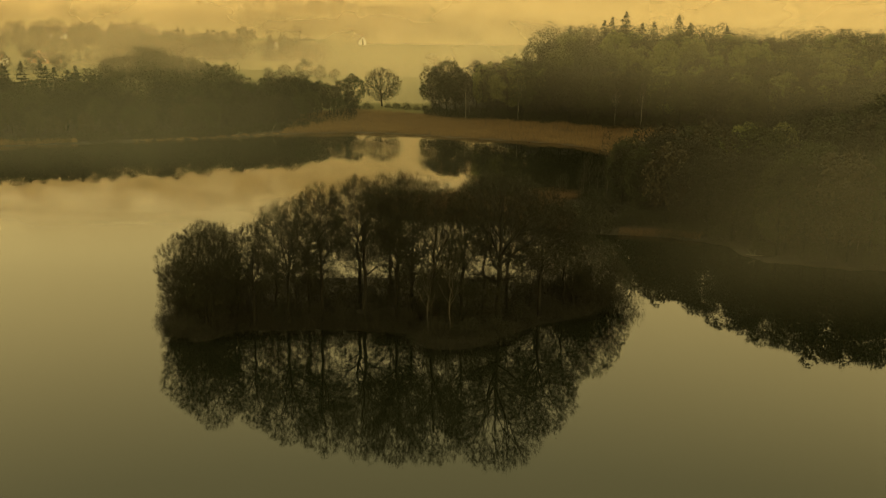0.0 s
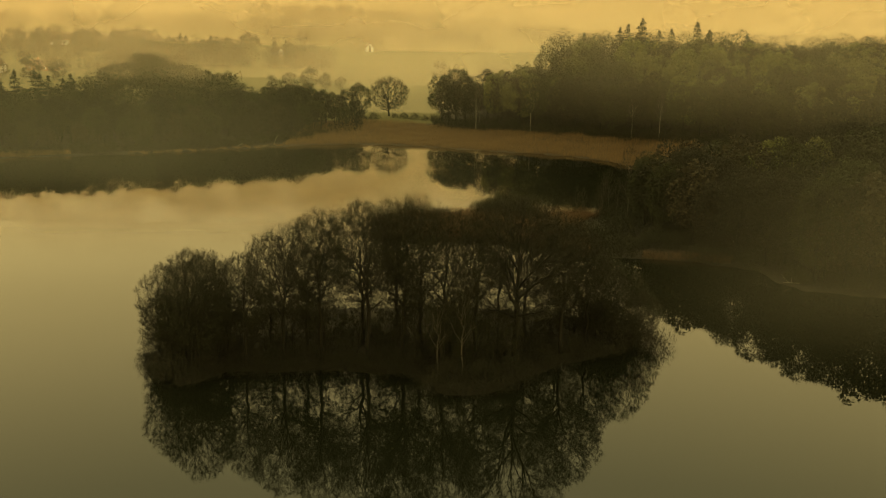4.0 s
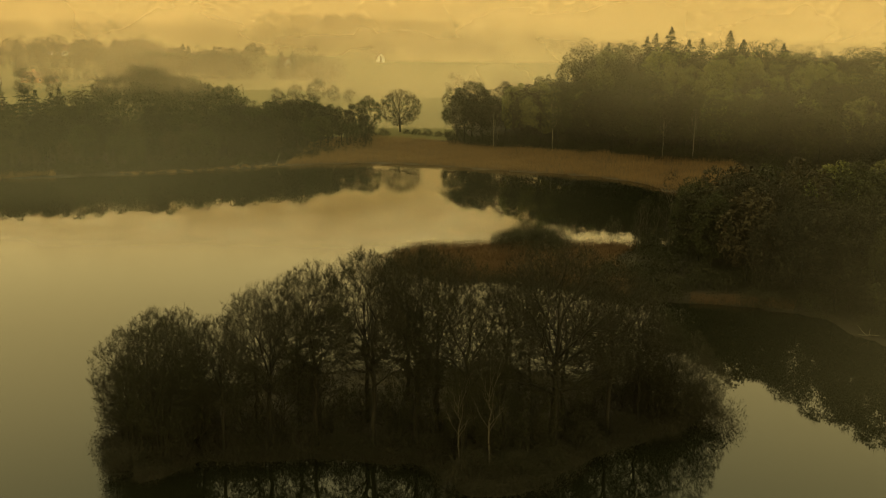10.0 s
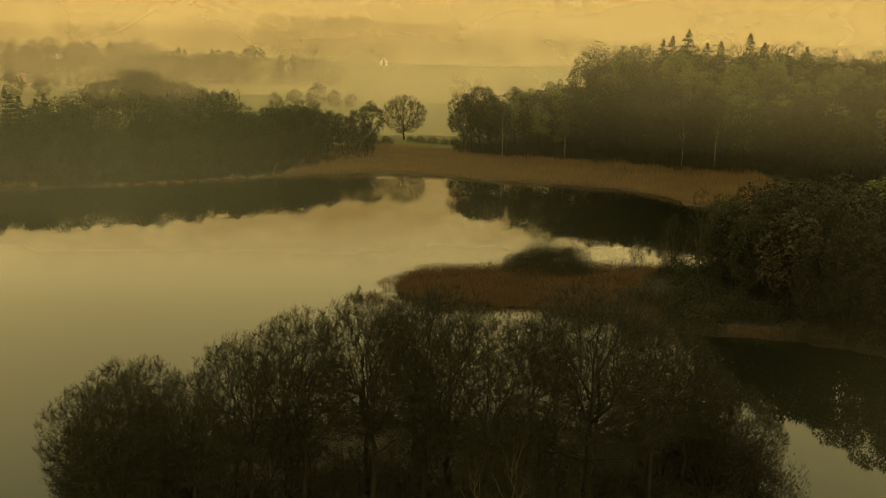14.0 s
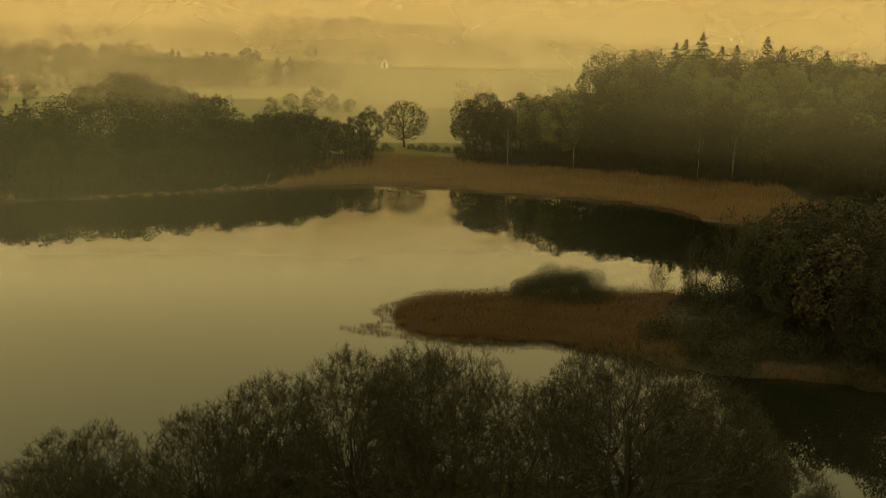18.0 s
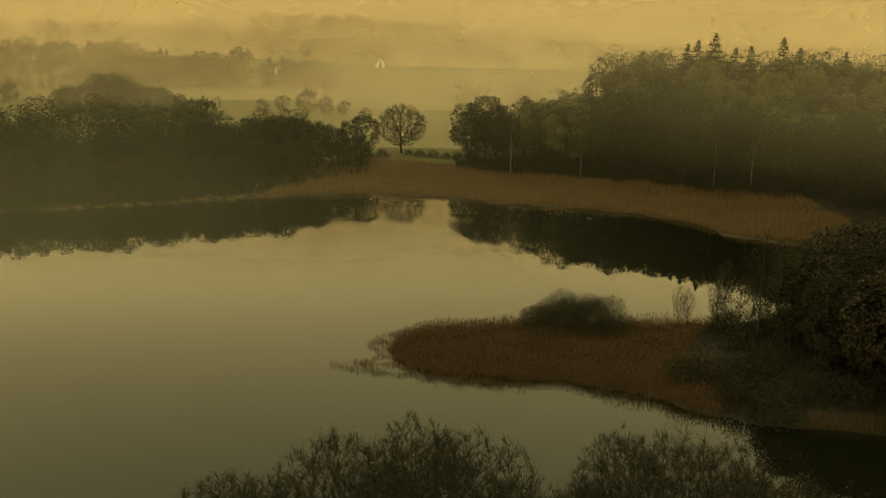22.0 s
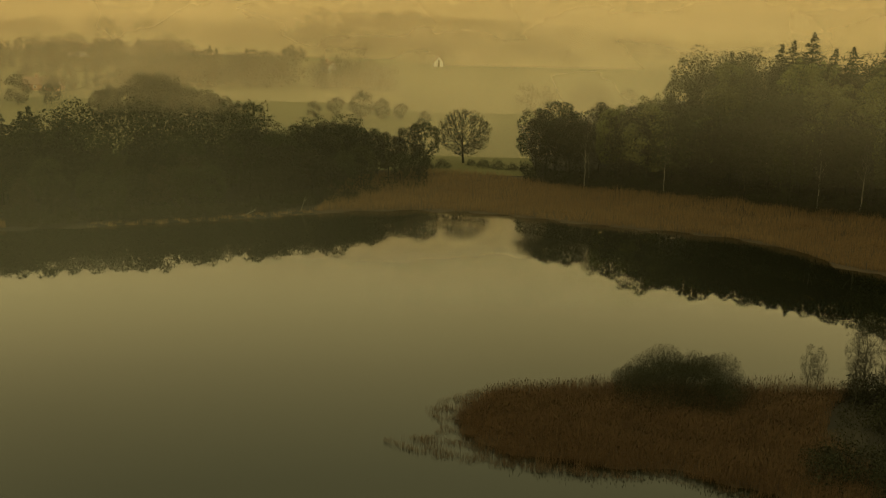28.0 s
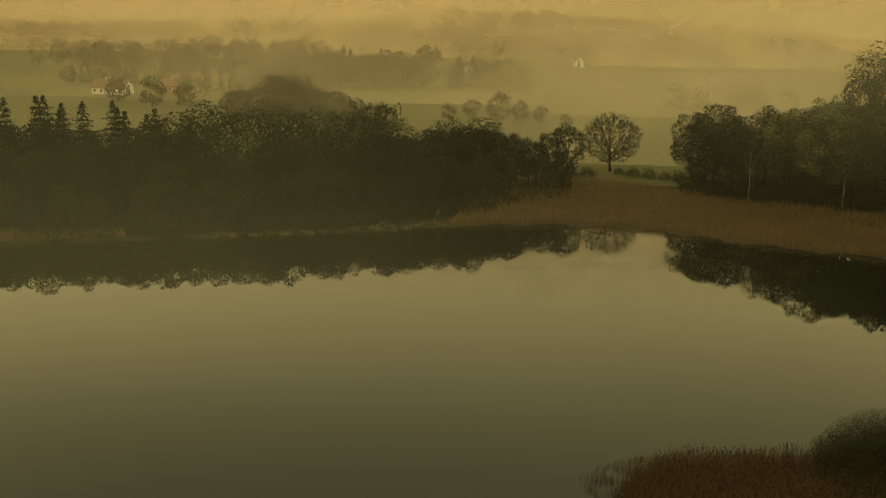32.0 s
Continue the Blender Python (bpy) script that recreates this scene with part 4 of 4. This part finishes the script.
far_woods("far_woods", "fainter wooded rise behind in the mist", 7, 180, -480, -120, 742, 790, 11, None, 250)


# ---- reeds ----
def reed_bed(name, label, seed, count, poly, height, radius, mat, plumes=0.0, stand=None, allow=None, clump=0.0, edge=0.0):
    rs = np.random.RandomState(seed)
    xs, ys = [p[0] for p in poly], [p[1] for p in poly]
    px, py = rs.uniform(min(xs), max(xs), count * 16), rs.uniform(min(ys), max(ys), count * 16)
    ok = shore_distance(px, py, poly) < -edge * rs.uniform(0, 1, len(px)) ** 2
    if clump:
        ok &= (np.sin(px * 1.7 + np.sin(py * 1.1) * 2) + np.sin(py * 2.3 + px * 0.6) + rs.uniform(-1, 1, len(px))) > clump
    if allow:
        ok &= allow(px, py)
    px, py = px[ok][:count], py[ok][:count]
    n = len(px)
    z = np.maximum(land_height(px, py), -0.3) - 0.15
    patch = 0.85 + 0.2 * np.sin(px * 0.35 + np.sin(py * 0.3) * 2) * np.sin(py * 0.42)
    h = height * patch * rs.uniform(0.75, 1.15, n)
    st = np.column_stack([px, py, z])
    en = st + np.column_stack([rs.normal(0.03, 0.07, n) * h, rs.normal(0, 0.07, n) * h, h])
    tw = Twigwork()
    tw.needles(st, en, radius * rs.uniform(0.7, 1.3, n))
    me = tw.mesh(name, mat)
    me.materials.append(PLUME)
    if plumes:
        pick = rs.rand(n) < plumes
        tw2 = Twigwork()
        tip = en[pick]
        tw2.needles(tip + np.array([0, 0, 0.12]), tip - np.array([0.02, 0, 0.22]), radius * 2.0)
        ob = new(name, me)
        part("plumes", tw2.mesh("plumes", PLUME), ob, "dark feathery reed plumes")
    else:
        ob = new(name, me)
    return tagged(ob, label, "reeds", kind="stuff")


SPIT_REEDS = [(0.4, 190), (3.6, 186), (10, 184.8), (20, 183.8), (26, 180.8), (30.5, 177.6), (35, 173), (38, 178), (39, 184), (37, 192), (40, 199), (46, 206), (36, 205.5),
              (18, 206.3), (7, 204.4), (1, 201), (-1.2, 196)]
reed_bed("reed_bed", "dense rust-brown dry reeds on the spit", 1, 46000, SPIT_REEDS, 2.1, 0.019, REED, 0.12, edge=3.5)
reed_bed("reed_fringe", "sparse reed stems standing in shallow water", 2, 6500, [(-8, 189.6), (-4, 186.5), (2, 184.2), (10, 183.2), (20, 182.2), (28, 178.6), (30, 180), (20, 185.5), (8, 187), (3, 189), (2, 193), (2, 198), (6, 203.5), (3, 204), (-2, 201), (-4.5, 197.5), (-2, 194), (-3, 191.2)],
         1.2, 0.018, REED, clump=-0.1)
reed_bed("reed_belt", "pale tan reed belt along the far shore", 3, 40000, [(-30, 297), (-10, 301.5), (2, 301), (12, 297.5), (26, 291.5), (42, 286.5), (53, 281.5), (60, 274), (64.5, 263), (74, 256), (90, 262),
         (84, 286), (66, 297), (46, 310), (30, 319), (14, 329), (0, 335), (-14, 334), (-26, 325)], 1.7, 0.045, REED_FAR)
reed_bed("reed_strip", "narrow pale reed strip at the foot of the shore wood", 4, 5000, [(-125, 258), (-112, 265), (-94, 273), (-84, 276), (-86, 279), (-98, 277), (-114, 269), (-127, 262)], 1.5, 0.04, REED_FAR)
reed_bed("reed_strip", "reddish reed strip below the near wood", 5, 1800, [(44, 171), (52, 169.5), (58, 167), (60, 170), (52, 173), (45, 174)], 1.3, 0.02, REED)
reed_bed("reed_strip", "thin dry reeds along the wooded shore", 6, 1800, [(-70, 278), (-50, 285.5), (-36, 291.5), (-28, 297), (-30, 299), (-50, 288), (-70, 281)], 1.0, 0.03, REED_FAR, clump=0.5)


# ---- houses ----
def box(x0, x1, y0, y1, z0, z1):
    v = [(x, y, z) for z in (z0, z1) for x, y in ((x0, y0), (x1, y0), (x1, y1), (x0, y1))]
    return v, [(0, 3, 2, 1), (4, 5, 6, 7), (0, 1, 5, 4), (1, 2, 6, 5), (2, 3, 7, 6), (3, 0, 4, 7)]


def house(label, x, y, turn, width, length, eaves, ridge, wall_mat, windows=3, sink=0.3):
    """A gabled house: walls with gables, a roof with overhang, a chimney, windows with frames and a door."""
    ob = new("house")
    ob.matrix_basis = pose(x, y, ground_at(x, y) - sink, 0, 0, turn)
    w, l = width / 2, length / 2
    v = [(-w, -l, 0), (w, -l, 0), (w, l, 0), (-w, l, 0), (-w, -l, eaves), (w, -l, eaves), (w, l, eaves), (-w, l, eaves), (0, -l, ridge), (0, l, ridge)]
    part("wall", mesh_from("wall", v, [(0, 1, 5, 8, 4), (2, 3, 7, 9, 6), (1, 2, 6, 5), (3, 0, 4, 7)], wall_mat), ob)
    o, th = 0.4, 0.22
    drop = o * (ridge - eaves) / w
    for sgn in (-1, 1):
        e = (sgn * (w + o), eaves - drop)
        pv = [(e[0], -l - o, e[1]), (0, -l - o, ridge), (0, l + o, ridge), (e[0], l + o, e[1])]
        pv += [(a, b, c + th) for a, b, c in pv]
        part("roof", mesh_from("roof", pv, [(0, 1, 2, 3), (7, 6, 5, 4), (0, 4, 5, 1), (1, 5, 6, 2), (2, 6, 7, 3), (3, 7, 4, 0)], ROOF), ob)
    part("chimney", mesh_from("chimney", *box(-0.35, 0.35, l * 0.3, l * 0.3 + 0.7, ridge - 0.6, ridge + 1.1), BRICKRED), ob)
    for k in range(windows):
        fy = -l + (k + 0.5) * length / windows
        for sgn in (-1, 1):
            a, b = sorted((sgn * (w - 0.02), sgn * (w + 0.05)))
            wd = part("window", mesh_from("window", *box(a, b, fy - 0.5, fy + 0.5, eaves * 0.35, eaves * 0.8), WHITEWASH), ob)
            a, b = sorted((sgn * (w + 0.03), sgn * (w + 0.07)))
            part("pane", mesh_from("pane", *box(a, b, fy - 0.4, fy + 0.4, eaves * 0.39, eaves * 0.76), DARKGLASS), wd)
    wd = part("window", mesh_from("window", *box(-0.5, 0.5, -l - 0.05, -l + 0.02, eaves * 0.95, eaves * 1.35), WHITEWASH), ob)
    part("pane", mesh_from("pane", *box(-0.4, 0.4, -l - 0.07, -l - 0.03, eaves * 1.0, eaves * 1.3), DARKGLASS), wd)
    part("door", mesh_from("door", *box(-0.45, 0.45, -l - 0.06, -l + 0.02, 0.05, 2.1), DARKGLASS), ob)
    tagged(ob, label, "house")


house("white gabled house half hidden by mist", -12.5, 596, 6, 4.2, 6.4, 2.5, 4.9, WHITEWASH)
house("small white house among far trees", -59, 540, 40, 4.2, 6, 2.6, 4.6, WHITEWASH)
house("long white farmhouse beyond the meadow", -181, 580, 80, 5.5, 14, 3.0, 5.6, WHITEWASH, 5)
house("low farm building with a pale wall", -170, 446, 82, 6, 13, 2.6, 5.0, WHITEWASH, 5)
house("low brick farm barn", -151, 458, 84, 6, 13, 2.4, 4.6, BRICKRED, 4)


# ---- mist ----
def mist_bank(label, x0, x1, y, z0, z1, density, lean=1.0, sway=0.0, foot=0.12, warm=1.0, slant=0.0):
    """A veil of mist that leans away with height and sways along its length."""
    n, k = 24, 8
    me = bpy.data.meshes.new("mist_bank")
    verts, faces = [], []
    for j in range(k + 1):
        for i in range(n + 1):
            u, v = i / n, j / k
            verts.append((x0 + (x1 - x0) * u, y + slant * (x1 - x0) * u + (z1 - z0) * v * lean + sway * math.sin(u * 7 + y), z0 + (z1 - z0) * v))
    for j in range(k):
        for i in range(n):
            a = j * (n + 1) + i
            faces.append((a, a + 1, a + n + 2, a + n + 1))
    me.from_pydata(verts, [], faces)
    me.materials.append(MIST)
    uv = me.uv_layers.new(name="UVMap")
    for loop in me.loops:
        i, j = loop.vertex_index % (n + 1), loop.vertex_index // (n + 1)
        uv.data[loop.index].uv = (i / n, j / k)
    ob = new("mist_bank", smooth(me))
    ob.color = (density, foot, warm, 1)
    tagged(ob, label, "mist", kind="stuff")


mist_bank("thin morning mist over the reed belt", -260, 560, 338, -14, 52, 0.26, 0.8, 4, 0.12, 0.7)
mist_bank("drifting mist over the meadow", -330, 800, 425, -14, 66, 0.31, 0.8, 6, 0.12, 0.9)
mist_bank("thick mist in front of the far woods", -1500, 1500, 602, -20, 87, 0.46, 0, 1)
mist_bank("thick amber mist below the wooded slope", -2000, 2000, 656, -20, 90, 0.32, 0, 3)
mist_bank("thick amber mist between the far woods", -2000, 2000, 732, -30, 105, 0.44, 0, 4)
mist_bank("thick amber mist closing the distance", -4500, 4500, 960, -60, 230, 2.6, 0, 20)
mist_bank("thin mist drifting over the open lake", -330, 55, 213, -2, 42, 0.13, 0.1, 2, 0.25, 0.1)
mist_bank("mist hanging before the wooded hill", -25, 235, 330, 4, 66, 0.175, 0.3, 3, 0.5, 0.4, -0.72)
mist_bank("thin mist drifting by the near wood", 20, 190, 102, 4, 40, 0.12, 0.0, 2, 0.3, 0.2)
